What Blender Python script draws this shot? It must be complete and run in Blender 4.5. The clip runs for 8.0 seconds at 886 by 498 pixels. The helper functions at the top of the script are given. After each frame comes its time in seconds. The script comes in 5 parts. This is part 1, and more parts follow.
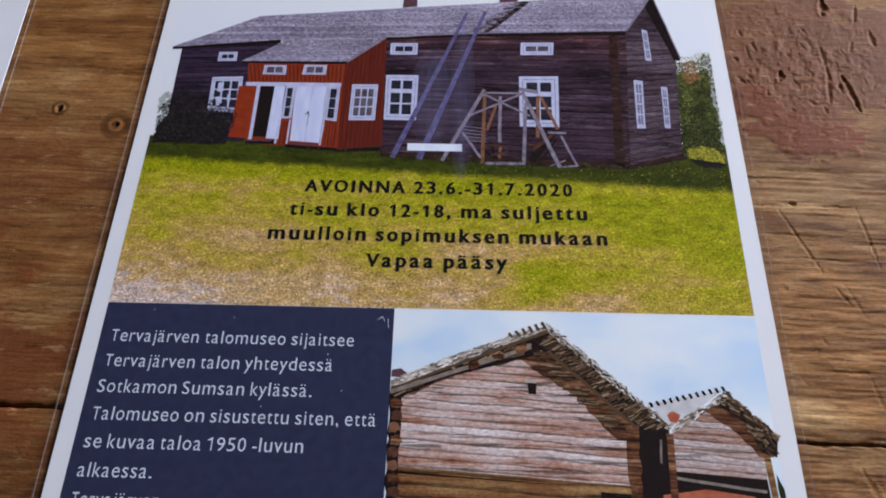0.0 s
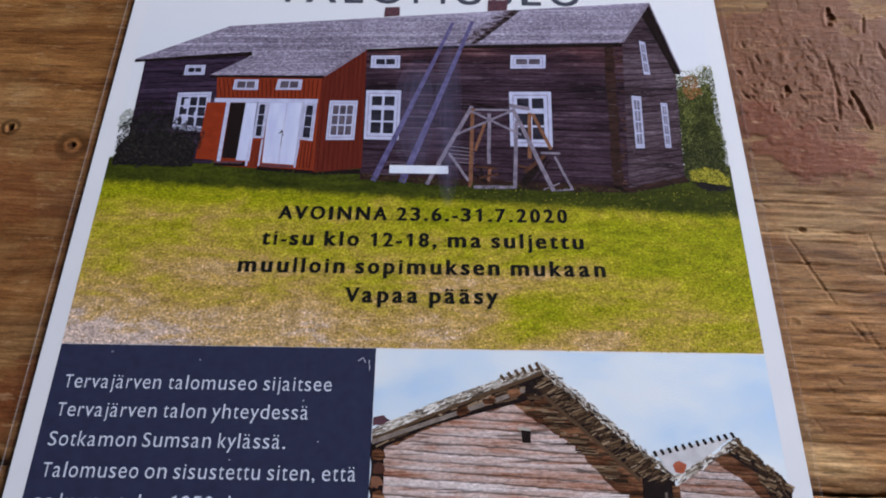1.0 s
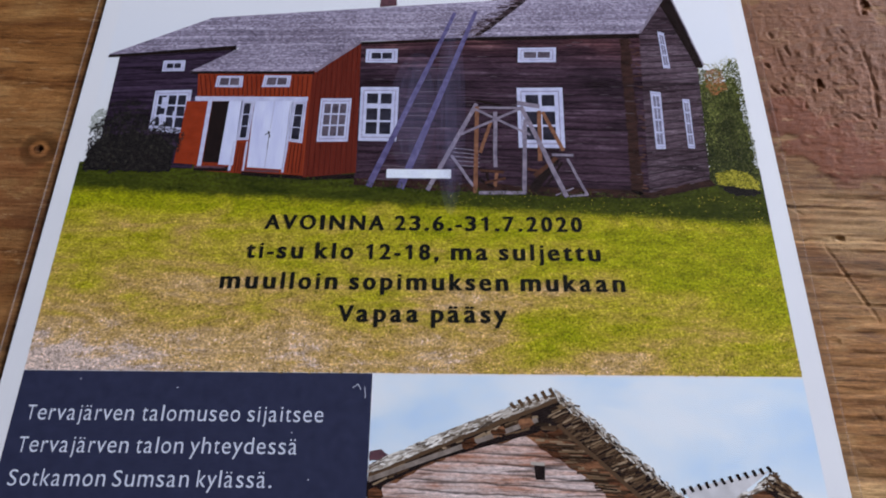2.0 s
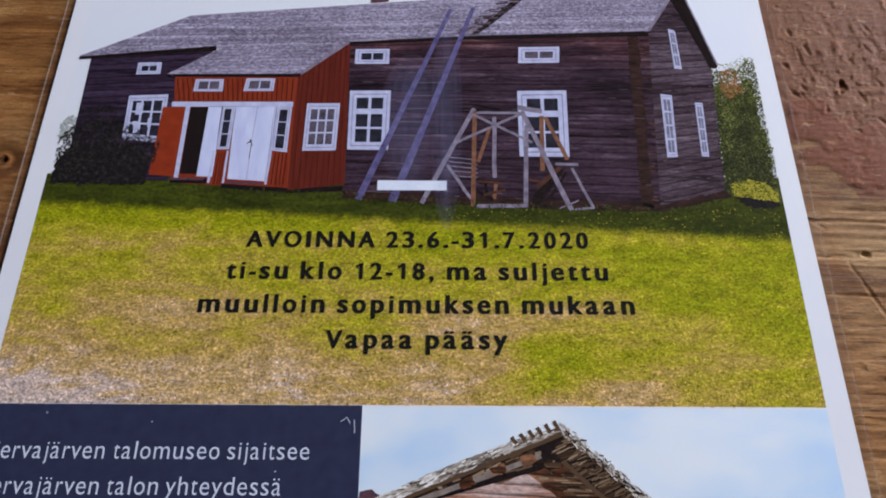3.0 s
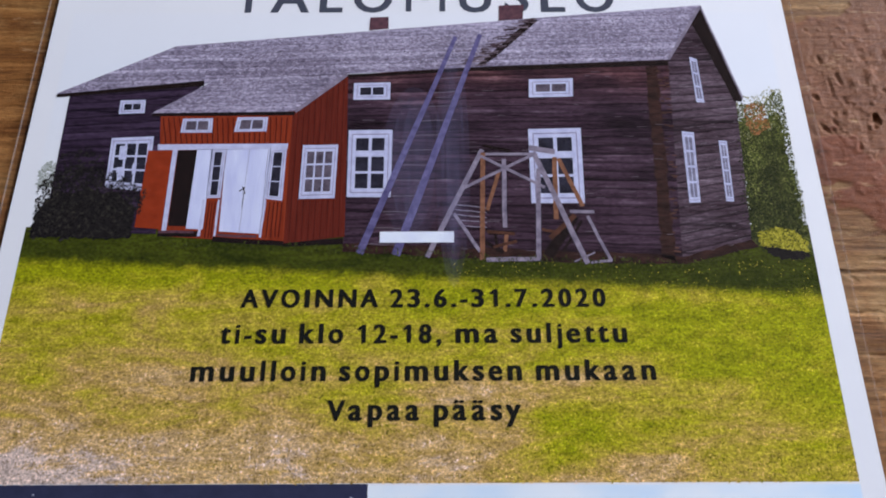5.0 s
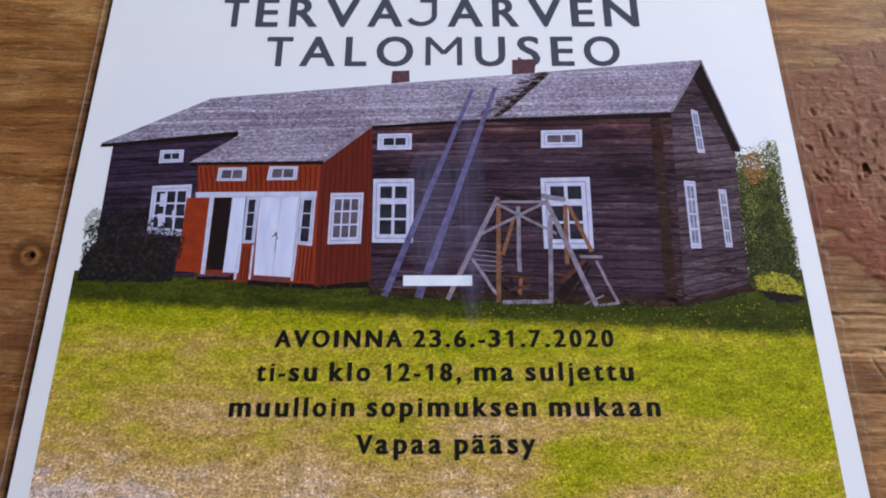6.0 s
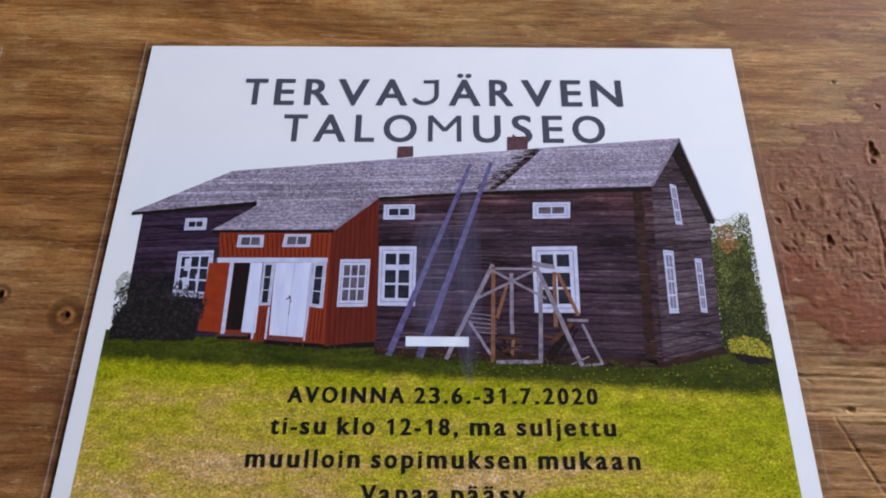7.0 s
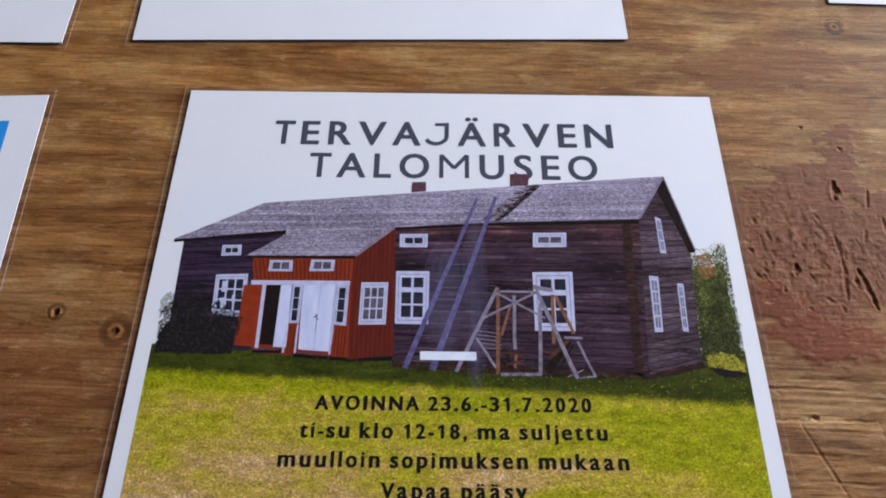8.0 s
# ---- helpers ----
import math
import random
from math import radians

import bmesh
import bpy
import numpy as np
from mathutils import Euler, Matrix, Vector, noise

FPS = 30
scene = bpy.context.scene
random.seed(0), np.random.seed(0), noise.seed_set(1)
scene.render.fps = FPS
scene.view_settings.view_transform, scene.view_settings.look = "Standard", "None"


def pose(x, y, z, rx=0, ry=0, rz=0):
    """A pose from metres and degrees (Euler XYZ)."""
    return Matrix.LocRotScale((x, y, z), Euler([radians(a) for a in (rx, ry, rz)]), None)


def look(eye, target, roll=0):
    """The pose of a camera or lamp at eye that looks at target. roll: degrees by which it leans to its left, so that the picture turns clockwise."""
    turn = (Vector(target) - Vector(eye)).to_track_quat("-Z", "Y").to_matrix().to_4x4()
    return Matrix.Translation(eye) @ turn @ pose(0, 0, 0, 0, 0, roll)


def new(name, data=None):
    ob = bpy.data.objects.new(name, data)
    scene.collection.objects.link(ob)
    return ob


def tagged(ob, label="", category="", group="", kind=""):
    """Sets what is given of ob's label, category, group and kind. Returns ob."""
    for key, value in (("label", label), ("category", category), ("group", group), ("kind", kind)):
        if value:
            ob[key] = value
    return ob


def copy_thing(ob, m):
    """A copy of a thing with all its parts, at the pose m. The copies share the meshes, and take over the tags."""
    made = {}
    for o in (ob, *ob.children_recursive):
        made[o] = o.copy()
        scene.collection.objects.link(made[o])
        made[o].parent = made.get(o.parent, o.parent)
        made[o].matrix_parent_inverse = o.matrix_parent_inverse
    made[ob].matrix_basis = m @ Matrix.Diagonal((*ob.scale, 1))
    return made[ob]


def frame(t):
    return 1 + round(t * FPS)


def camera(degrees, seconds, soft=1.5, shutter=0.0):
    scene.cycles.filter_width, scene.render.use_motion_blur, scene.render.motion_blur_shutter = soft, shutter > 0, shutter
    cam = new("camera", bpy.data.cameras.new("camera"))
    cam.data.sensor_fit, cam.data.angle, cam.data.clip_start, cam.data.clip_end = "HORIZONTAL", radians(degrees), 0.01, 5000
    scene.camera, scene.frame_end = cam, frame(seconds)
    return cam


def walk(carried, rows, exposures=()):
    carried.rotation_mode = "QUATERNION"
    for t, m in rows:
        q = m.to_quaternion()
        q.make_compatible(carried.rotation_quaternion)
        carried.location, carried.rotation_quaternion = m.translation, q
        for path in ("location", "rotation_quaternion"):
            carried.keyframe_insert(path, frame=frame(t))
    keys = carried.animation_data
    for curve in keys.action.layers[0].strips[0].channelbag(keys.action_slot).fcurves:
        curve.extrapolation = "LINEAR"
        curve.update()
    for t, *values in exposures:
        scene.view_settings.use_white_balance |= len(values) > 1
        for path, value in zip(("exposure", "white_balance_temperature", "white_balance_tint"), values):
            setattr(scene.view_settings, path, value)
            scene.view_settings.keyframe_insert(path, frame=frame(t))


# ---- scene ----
cam = camera(65.0, 8.0, soft=1.9)
PATH = [
    (0, (0.00824, -0.24476, 0.20130), (0.00783, -0.23619, 0.18324), -1.3),
    (0.5, (0.00767, -0.23606, 0.19684), (0.00749, -0.22749, 0.17877), -0.0),
    (1, (0.00791, -0.22761, 0.19041), (0.00790, -0.21913, 0.17230), 0.8),
    (2.5, (0.00682, -0.20883, 0.16915), (0.00681, -0.20060, 0.15093), 0.4),
    (3, (0.00808, -0.20158, 0.16584), (0.00809, -0.19359, 0.14751), 0.4),
    (3.5, (0.00680, -0.19565, 0.16155), (0.00676, -0.18784, 0.14314), -0.1),
    (4, (0.00788, -0.18782, 0.15856), (0.00788, -0.18027, 0.14004), -0.1),
    (5.5, (0.00366, -0.17287, 0.17017), (0.00371, -0.16586, 0.15144), 0.2),
    (6, (0.00106, -0.17142, 0.17961), (0.00107, -0.16415, 0.16098), -0.0),
    (6.5, (-0.00021, -0.17016, 0.19099), (-0.00020, -0.16250, 0.17252), 0.2),
    (7, (0.00199, -0.17045, 0.20019), (0.00192, -0.16224, 0.18195), -0.1),
    (7.5, (-0.00046, -0.17348, 0.21094), (-0.00052, -0.16494, 0.19286), 0.2),
    (8, (-0.00330, -0.18333, 0.22346), (-0.00323, -0.17432, 0.20560), 1.1),
]
walk(cam, [(t, look(eye, target, roll)) for t, eye, target, roll in PATH],
     exposures=((0.0, -0.08), (3.0, -0.05), (5.5, 0.07), (7.0, 0.04), (8.0, 0.0)))

# ---- world and light: daylight from one window beyond the table's corner ----
world = bpy.data.worlds.new("world")
scene.world = world
world.use_nodes = True
wn = world.node_tree
sky = wn.nodes.new("ShaderNodeTexSky")
sky.sky_type = 'NISHITA'
sky.sun_disc = False
sky.sun_elevation = radians(35)
sky.sun_rotation = radians(200)
wn.nodes["Background"].inputs["Strength"].default_value = 0.08
wn.links.new(sky.outputs[0], wn.nodes["Background"].inputs[0])

lamp = bpy.data.lights.new("window_daylight", 'AREA')
lamp.shape = 'RECTANGLE'
lamp.size, lamp.size_y = 0.72, 0.9
lamp.energy = 171
lamp.color = (0.82, 0.86, 1.0)
lamp_ob = new("window_daylight", lamp)
lamp_ob.matrix_world = look((1.78, 1.15, 0.78), (0.0, 0.0, 0.05))

MM = 0.001
BOARD_TURN = -1.15


def on_board(x, y):
    """A place of the room, in any unit, in the turned table's own axes."""
    a = radians(-BOARD_TURN)
    return x * math.cos(a) - y * math.sin(a), x * math.sin(a) + y * math.cos(a)


LAY = 0.000005
rnd = random.Random(7)


# ---- materials ----
def srgb(r, g, b):
    """A print or surface colour as it shows beside paper white, to linear reflectance."""
    out = []
    for v in (r, g, b):
        v /= 255.0
        v = v / 12.92 if v <= 0.04045 else ((v + 0.055) / 1.055) ** 2.4
        out.append(min(0.9, v * 1.10))
    return (*out, 1.0)


def nodes_of(name, rough=0.6, spec=0.3):
    m = bpy.data.materials.new(name)
    m.use_nodes = True
    nt = m.node_tree
    p = nt.nodes["Principled BSDF"]
    p.inputs["Roughness"].default_value = rough
    p.inputs["Specular IOR Level"].default_value = spec
    return m, nt, p


def coords(nt, scale=(1, 1, 1), rot=0.0):
    tc = nt.nodes.new("ShaderNodeTexCoord")
    mp = nt.nodes.new("ShaderNodeMapping")
    mp.inputs["Scale"].default_value = scale
    mp.inputs["Rotation"].default_value = (0, 0, radians(rot))
    nt.links.new(tc.outputs["Object"], mp.inputs[0])
    return mp.outputs[0]


def noise_tex(nt, vec, scale, detail=4, rough=0.55, distortion=0.0):
    n = nt.nodes.new("ShaderNodeTexNoise")
    n.inputs["Scale"].default_value = scale
    n.inputs["Detail"].default_value = detail
    n.inputs["Roughness"].default_value = rough
    n.inputs["Distortion"].default_value = distortion
    nt.links.new(vec, n.inputs["Vector"])
    return n.outputs["Fac"]


def ramp(nt, fac, stops):
    r = nt.nodes.new("ShaderNodeValToRGB")
    els = r.color_ramp.elements
    while len(els) < len(stops):
        els.new(0.5)
    for e, (pos, col) in zip(els, stops):
        e.position = pos
        e.color = col
    nt.links.new(fac, r.inputs[0])
    return r.outputs[0]


def grey(v):
    return (v, v, v, 1.0)


def mix(nt, fac, a, b, mode='MIX'):
    n = nt.nodes.new("ShaderNodeMix")
    n.data_type = 'RGBA'
    n.blend_type = mode
    for sock, val in ((n.inputs[0], fac), (n.inputs[6], a), (n.inputs[7], b)):
        if isinstance(val, (int, float, tuple)):
            sock.default_value = val
        else:
            nt.links.new(val, sock)
    return n.outputs[2]


def island(nt):
    g = nt.nodes.new("ShaderNodeNewGeometry")
    return g.outputs["Random Per Island"]


def maths(nt, op, a, b=None, clamp=False):
    n = nt.nodes.new("ShaderNodeMath")
    n.operation = op
    n.use_clamp = clamp
    for sock, val in zip(n.inputs, (a, b)):
        if val is None:
            continue
        if isinstance(val, (int, float)):
            sock.default_value = val
        else:
            nt.links.new(val, sock)
    return n.outputs[0]


def xyz(nt):
    s = nt.nodes.new("ShaderNodeSeparateXYZ")
    nt.links.new(coords(nt), s.inputs[0])
    return s.outputs


def ink(name, a, b=None, scale=900, stretch=(1, 1, 1), rot=0.0, amount=1.0, rough=0.7):
    """Printed ink: two tones mottled by fine noise."""
    m, nt, p = nodes_of(name, rough, 0.0)
    b = b or tuple(min(1.0, v * 1.25) for v in a[:3]) + (1.0,)
    f = noise_tex(nt, coords(nt, stretch, rot), scale, 5, 0.65)
    col = ramp(nt, f, [(0.5 - 0.22 * amount, a), (0.5 + 0.22 * amount, b)])
    nt.links.new(col, p.inputs["Base Color"])
    return m


def ink_islands(name, stops, patch=None, rough=0.7):
    """Ink of many small dabs, each with a tone of its own."""
    m, nt, p = nodes_of(name, rough, 0.0)
    col = ramp(nt, island(nt), stops)
    if patch:
        f = noise_tex(nt, coords(nt), patch[0], 4)
        col = mix(nt, 1.0, col, ramp(nt, f, [(0.35, grey(patch[1])), (0.65, grey(patch[2]))]), 'MULTIPLY')
    nt.links.new(col, p.inputs["Base Color"])
    return m


def paper_material():
    m, nt, p = nodes_of("white_paper", 0.75, 0.2)
    f = noise_tex(nt, coords(nt), 60, 4)
    nt.links.new(ramp(nt, f, [(0.3, (0.77, 0.78, 0.81, 1)), (0.7, (0.80, 0.81, 0.83, 1))]), p.inputs["Base Color"])
    return m


def sky_ink():
    m, nt, p = nodes_of("printed_pale_sky", 0.75, 0.2)
    y = xyz(nt)[1]
    g = maths(nt, 'MULTIPLY_ADD', y, 1 / 0.07)
    nt.nodes[-1].inputs[2].default_value = 1.45
    col = ramp(nt, g, [(0.0, (0.80, 0.815, 0.84, 1)), (0.6, (0.76, 0.79, 0.84, 1)), (1.0, (0.79, 0.80, 0.83, 1))])
    nt.links.new(col, p.inputs["Base Color"])
    return m


def cloud_ink():
    m, nt, p = nodes_of("printed_cloudy_sky", 0.75, 0.2)
    f = noise_tex(nt, coords(nt, (1, 1.7, 1)), 24, 5, 0.55, 0.4)
    col = ramp(nt, f, [(0.30, srgb(182, 208, 238)), (0.42, srgb(202, 219, 241)), (0.56, srgb(220, 228, 242)), (0.68, srgb(226, 230, 240))])
    nt.links.new(col, p.inputs["Base Color"])
    return m


def blob(nt, c, cx, cy, rx, ry):
    """A soft printed patch, 1 in its middle, from its centre and reach in millimetres."""
    dx = maths(nt, 'MULTIPLY', maths(nt, 'SUBTRACT', c[0], cx * MM), 1 / (rx * MM))
    dy = maths(nt, 'MULTIPLY', maths(nt, 'SUBTRACT', c[1], cy * MM), 1 / (ry * MM))
    d = maths(nt, 'ADD', maths(nt, 'MULTIPLY', dx, dx), maths(nt, 'MULTIPLY', dy, dy))
    return maths(nt, 'SUBTRACT', 1.0, d, True)


def grass_ink(name):
    m, nt, p = nodes_of(name, 0.75, 0.0)
    c = xyz(nt)
    big = noise_tex(nt, coords(nt, (1, 3.2, 1)), 40, 8, 0.72, 0.5)
    fine = noise_tex(nt, coords(nt, (1, 1.3, 1)), 1150, 5, 0.8)
    isl = island(nt)
    # 0 at the house, 1 at the near edge of the lawn; the left side is drier
    down = maths(nt, 'ADD', maths(nt, 'MULTIPLY', c[1], -1 / 0.056), -2.07)
    left = maths(nt, 'ADD', maths(nt, 'MULTIPLY', c[0], -1 / 0.20), 0.5)
    dry = maths(nt, 'MULTIPLY', down, maths(nt, 'ADD', maths(nt, 'MULTIPLY', left, 0.62), 0.30))
    for cx, cy, rx, ry, k in ((-94, -169, 40, 10, 0.30), (-20, -166, 42, 9, 0.16), (-55, -127, 46, 5, 0.16), (30, -149, 40, 6, 0.30),
                              (8, -160, 26, 6, 0.22), (55, -168, 26, 5, 0.26), (-60, -146, 40, 9, 0.12), (38, -160, 22, 9, -0.30), (90, -140, 40, 14, -0.2)):
        dry = maths(nt, 'ADD', dry, maths(nt, 'MULTIPLY', blob(nt, c, cx, cy, rx, ry), k))
    dry = maths(nt, 'ADD', dry, maths(nt, 'MULTIPLY', maths(nt, 'SUBTRACT', big, 0.5), 1.9))
    dry = maths(nt, 'ADD', dry, maths(nt, 'MULTIPLY', maths(nt, 'SUBTRACT', isl, 0.5), 0.45))
    col = ramp(nt, dry, [(0.0, srgb(128, 130, 12)), (0.2, srgb(148, 140, 28)), (0.4, srgb(158, 140, 50)),
                         (0.62, srgb(166, 136, 74)), (0.88, srgb(182, 152, 112)), (1.0, srgb(184, 164, 152))])
    # printed house shadow: a dark green strip along its foot, with a soft, grassy border
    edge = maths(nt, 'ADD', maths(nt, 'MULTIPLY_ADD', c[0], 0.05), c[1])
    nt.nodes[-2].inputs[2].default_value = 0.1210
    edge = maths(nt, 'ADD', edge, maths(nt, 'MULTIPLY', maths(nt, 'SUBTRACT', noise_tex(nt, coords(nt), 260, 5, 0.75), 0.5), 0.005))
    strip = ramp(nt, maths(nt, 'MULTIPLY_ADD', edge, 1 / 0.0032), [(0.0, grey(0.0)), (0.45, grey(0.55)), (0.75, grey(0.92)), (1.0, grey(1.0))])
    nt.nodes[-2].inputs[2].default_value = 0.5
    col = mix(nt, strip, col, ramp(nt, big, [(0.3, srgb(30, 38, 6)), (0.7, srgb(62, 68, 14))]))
    clump = noise_tex(nt, coords(nt, (1, 1.9, 1)), 210, 6, 0.75)
    col = mix(nt, 1.0, col, ramp(nt, clump, [(0.33, grey(0.62)), (0.5, grey(1.0)), (0.67, grey(1.36))]), 'MULTIPLY')
    v = ramp(nt, fine, [(0.32, grey(0.30)), (0.5, grey(1.12)), (0.68, grey(2.1))])
    col = mix(nt, 1.0, col, v, 'MULTIPLY')
    col = mix(nt, 1.0, col, ramp(nt, isl, [(0.0, grey(0.5)), (0.4, grey(0.92)), (0.75, grey(1.18)), (1.0, grey(1.65))]), 'MULTIPLY')
    nt.links.new(col, p.inputs["Base Color"])
    return m


def course_ink(name, period, slope, slope_y, x0, tones, profile, warm=None, wobble=0.35, streak=(0.05, 520), cracks=0.85):
    """Printed courses of logs or boards: each course has a tone of its own, a dark joint below and a lit upper edge.
    The courses rise by slope per unit of x from x0, and by slope_y more for each metre of y, as in a view at an angle."""
    m, nt, p = nodes_of(name, 0.7, 0.0)
    c = xyz(nt)
    sl = maths(nt, 'ADD', maths(nt, 'MULTIPLY', c[1], slope_y), slope)
    v = maths(nt, 'SUBTRACT', c[1], maths(nt, 'MULTIPLY', maths(nt, 'SUBTRACT', c[0], x0 * MM), sl))
    v = maths(nt, 'MULTIPLY', v, 1 / (period * MM))
    wob = noise_tex(nt, coords(nt, (1, 2.5, 1)), 45, 4, 0.6)
    v = maths(nt, 'ADD', v, maths(nt, 'MULTIPLY', maths(nt, 'SUBTRACT', wob, 0.5), wobble * 3))
    jit = noise_tex(nt, coords(nt, (0.3, 1, 1)), 900, 3, 0.7)
    v = maths(nt, 'ADD', v, maths(nt, 'MULTIPLY', maths(nt, 'SUBTRACT', jit, 0.5), 0.22))
    course = maths(nt, 'FLOOR', v)
    wn_ = nt.nodes.new("ShaderNodeTexWhiteNoise")
    wn_.noise_dimensions = '1D'
    nt.links.new(course, wn_.inputs["W"])
    grain = noise_tex(nt, coords(nt, (streak[0], 1, 1)), streak[1], 6, 0.72, 0.2)
    blot = noise_tex(nt, coords(nt, (0.45, 1, 1)), 95, 6, 0.7, 0.4)
    f = maths(nt, 'ADD', maths(nt, 'MULTIPLY', wn_.outputs["Value"], 0.12), maths(nt, 'MULTIPLY', grain, 0.62))
    f = maths(nt, 'ADD', f, maths(nt, 'MULTIPLY', blot, 0.42))
    col = ramp(nt, f, tones)
    if warm:
        (wy, reach, tint) = warm
        w = maths(nt, 'MULTIPLY', maths(nt, 'SUBTRACT', c[1], (wy - reach) * MM), 1 / (reach * MM), True)
        w = maths(nt, 'MULTIPLY', w, ramp(nt, blot, [(0.35, grey(0.3)), (0.6, grey(1.0))]))
        col = mix(nt, w, col, mix(nt, 1.0, col, tint, 'MULTIPLY'))
    joint = noise_tex(nt, coords(nt, (0.35, 1.6, 1)), 150, 4, 0.7)
    strong = ramp(nt, joint, [(0.36, grey(0.5)), (0.54, grey(1.0))])
    col = mix(nt, strong, col, mix(nt, 1.0, col, ramp(nt, maths(nt, 'FRACT', v), profile), 'MULTIPLY'))
    crack = noise_tex(nt, coords(nt, (0.07, 1, 1)), 620, 3, 0.6, 0.3)
    col = mix(nt, ramp(nt, crack, [(0.37, grey(cracks)), (0.43, grey(0.0))]), col, mix(nt, 1.0, col, grey(0.35), 'MULTIPLY'))
    fleck = noise_tex(nt, coords(nt, (0.4, 1, 1)), 1500, 4, 0.8)
    col = mix(nt, 1.0, col, ramp(nt, fleck, [(0.34, grey(0.6)), (0.5, grey(1.0)), (0.66, grey(1.4))]), 'MULTIPLY')
    nt.links.new(col, p.inputs["Base Color"])
    return m


def wood_material():
    """Old pine board with rubbed brown stain and remains of red-brown paint."""
    m, nt, p = nodes_of("worn_stained_pine", 0.6, 0.06)
    c = xyz(nt)
    grain = noise_tex(nt, coords(nt, (0.09, 1, 1)), 1000, 6, 0.7, 0.3)
    bands = noise_tex(nt, coords(nt, (0.13, 1, 1)), 95, 8, 0.72, 0.7)
    blot = noise_tex(nt, coords(nt, (0.7, 1, 1)), 38, 7, 0.7, 0.6)
    fine = noise_tex(nt, coords(nt, (0.5, 1, 1)), 1300, 6, 0.8)
    check = noise_tex(nt, coords(nt, (0.045, 1, 1), 0.6), 190, 4, 0.62, 0.5)
    check2 = noise_tex(nt, coords(nt, (0.07, 1, 1), -0.5), 330, 4, 0.65, 0.4)
    col = ramp(nt, bands, [(0.27, srgb(66, 44, 28)), (0.40, srgb(100, 71, 45)), (0.51, srgb(124, 93, 60)), (0.62, srgb(147, 115, 78)), (0.76, srgb(182, 152, 112))])
    # the left side keeps more of its dark stain
    leftf = maths(nt, 'ADD', maths(nt, 'MULTIPLY', c[0], -4.0), 0.5)
    leftf = maths(nt, 'ADD', leftf, maths(nt, 'MULTIPLY', maths(nt, 'SUBTRACT', blot, 0.5), 1.2), True)
    col = mix(nt, leftf, col, mix(nt, 1.0, col, (1.05, 0.97, 0.86, 1), 'MULTIPLY'))
    col = mix(nt, ramp(nt, blot, [(0.40, grey(0.0)), (0.56, grey(0.85))]), col, mix(nt, 1.0, col, (0.78, 0.62, 0.50, 1), 'MULTIPLY'))
    col = mix(nt, 1.0, col, ramp(nt, grain, [(0.32, grey(0.68)), (0.5, grey(1.0)), (0.68, grey(1.26))]), 'MULTIPLY')

    # the board is paler further along
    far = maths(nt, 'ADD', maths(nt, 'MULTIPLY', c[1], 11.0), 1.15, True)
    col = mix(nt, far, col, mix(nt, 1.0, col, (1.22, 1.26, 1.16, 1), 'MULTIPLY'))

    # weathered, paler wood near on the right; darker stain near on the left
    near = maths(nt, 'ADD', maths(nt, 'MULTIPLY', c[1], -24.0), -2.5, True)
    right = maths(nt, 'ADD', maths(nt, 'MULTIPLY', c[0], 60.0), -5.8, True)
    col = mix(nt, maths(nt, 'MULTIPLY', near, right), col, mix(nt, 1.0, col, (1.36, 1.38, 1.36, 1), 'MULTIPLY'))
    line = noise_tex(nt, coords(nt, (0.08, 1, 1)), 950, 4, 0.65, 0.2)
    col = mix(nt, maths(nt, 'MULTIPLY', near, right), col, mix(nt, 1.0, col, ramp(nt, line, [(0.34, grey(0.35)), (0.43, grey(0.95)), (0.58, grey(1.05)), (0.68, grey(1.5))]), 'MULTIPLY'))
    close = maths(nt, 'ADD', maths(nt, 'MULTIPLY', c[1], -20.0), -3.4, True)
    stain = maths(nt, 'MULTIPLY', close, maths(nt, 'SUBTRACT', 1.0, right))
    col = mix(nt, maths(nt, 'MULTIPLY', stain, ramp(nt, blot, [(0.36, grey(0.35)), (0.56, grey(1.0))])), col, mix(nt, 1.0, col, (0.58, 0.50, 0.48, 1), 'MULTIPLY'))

    def attribute(name):
        a = nt.nodes.new("ShaderNodeAttribute")
        a.attribute_name = name
        return a.outputs["Fac"]
    tone = ramp(nt, blot, [(0.3, grey(0.72)), (0.5, grey(0.98)), (0.7, grey(1.2))])
    col = mix(nt, maths(nt, 'MULTIPLY', attribute("brown_paint"), 0.85), col, mix(nt, 1.0, srgb(108, 67, 44), tone, 'MULTIPLY'))
    col = mix(nt, maths(nt, 'MULTIPLY', attribute("red_paint"), 0.9), col, mix(nt, 1.0, srgb(106, 57, 33), tone, 'MULTIPLY'))
    col = mix(nt, 1.0, col, ramp(nt, fine, [(0.33, grey(0.76)), (0.5, grey(1.0)), (0.67, grey(1.22))]), 'MULTIPLY')
    # thin dark checks along the grain
    for f, w, k in ((check, 0.010, 0.5), (check2, 0.008, 0.35)):
        line = ramp(nt, f, [(0.5 - w, grey(0)), (0.5, grey(k)), (0.5 + w, grey(0))])
        gate = ramp(nt, blot, [(0.42, grey(0.15)), (0.58, grey(1.0))])
        col = mix(nt, mix(nt, 1.0, line, gate, 'MULTIPLY'), col, srgb(44, 26, 16))

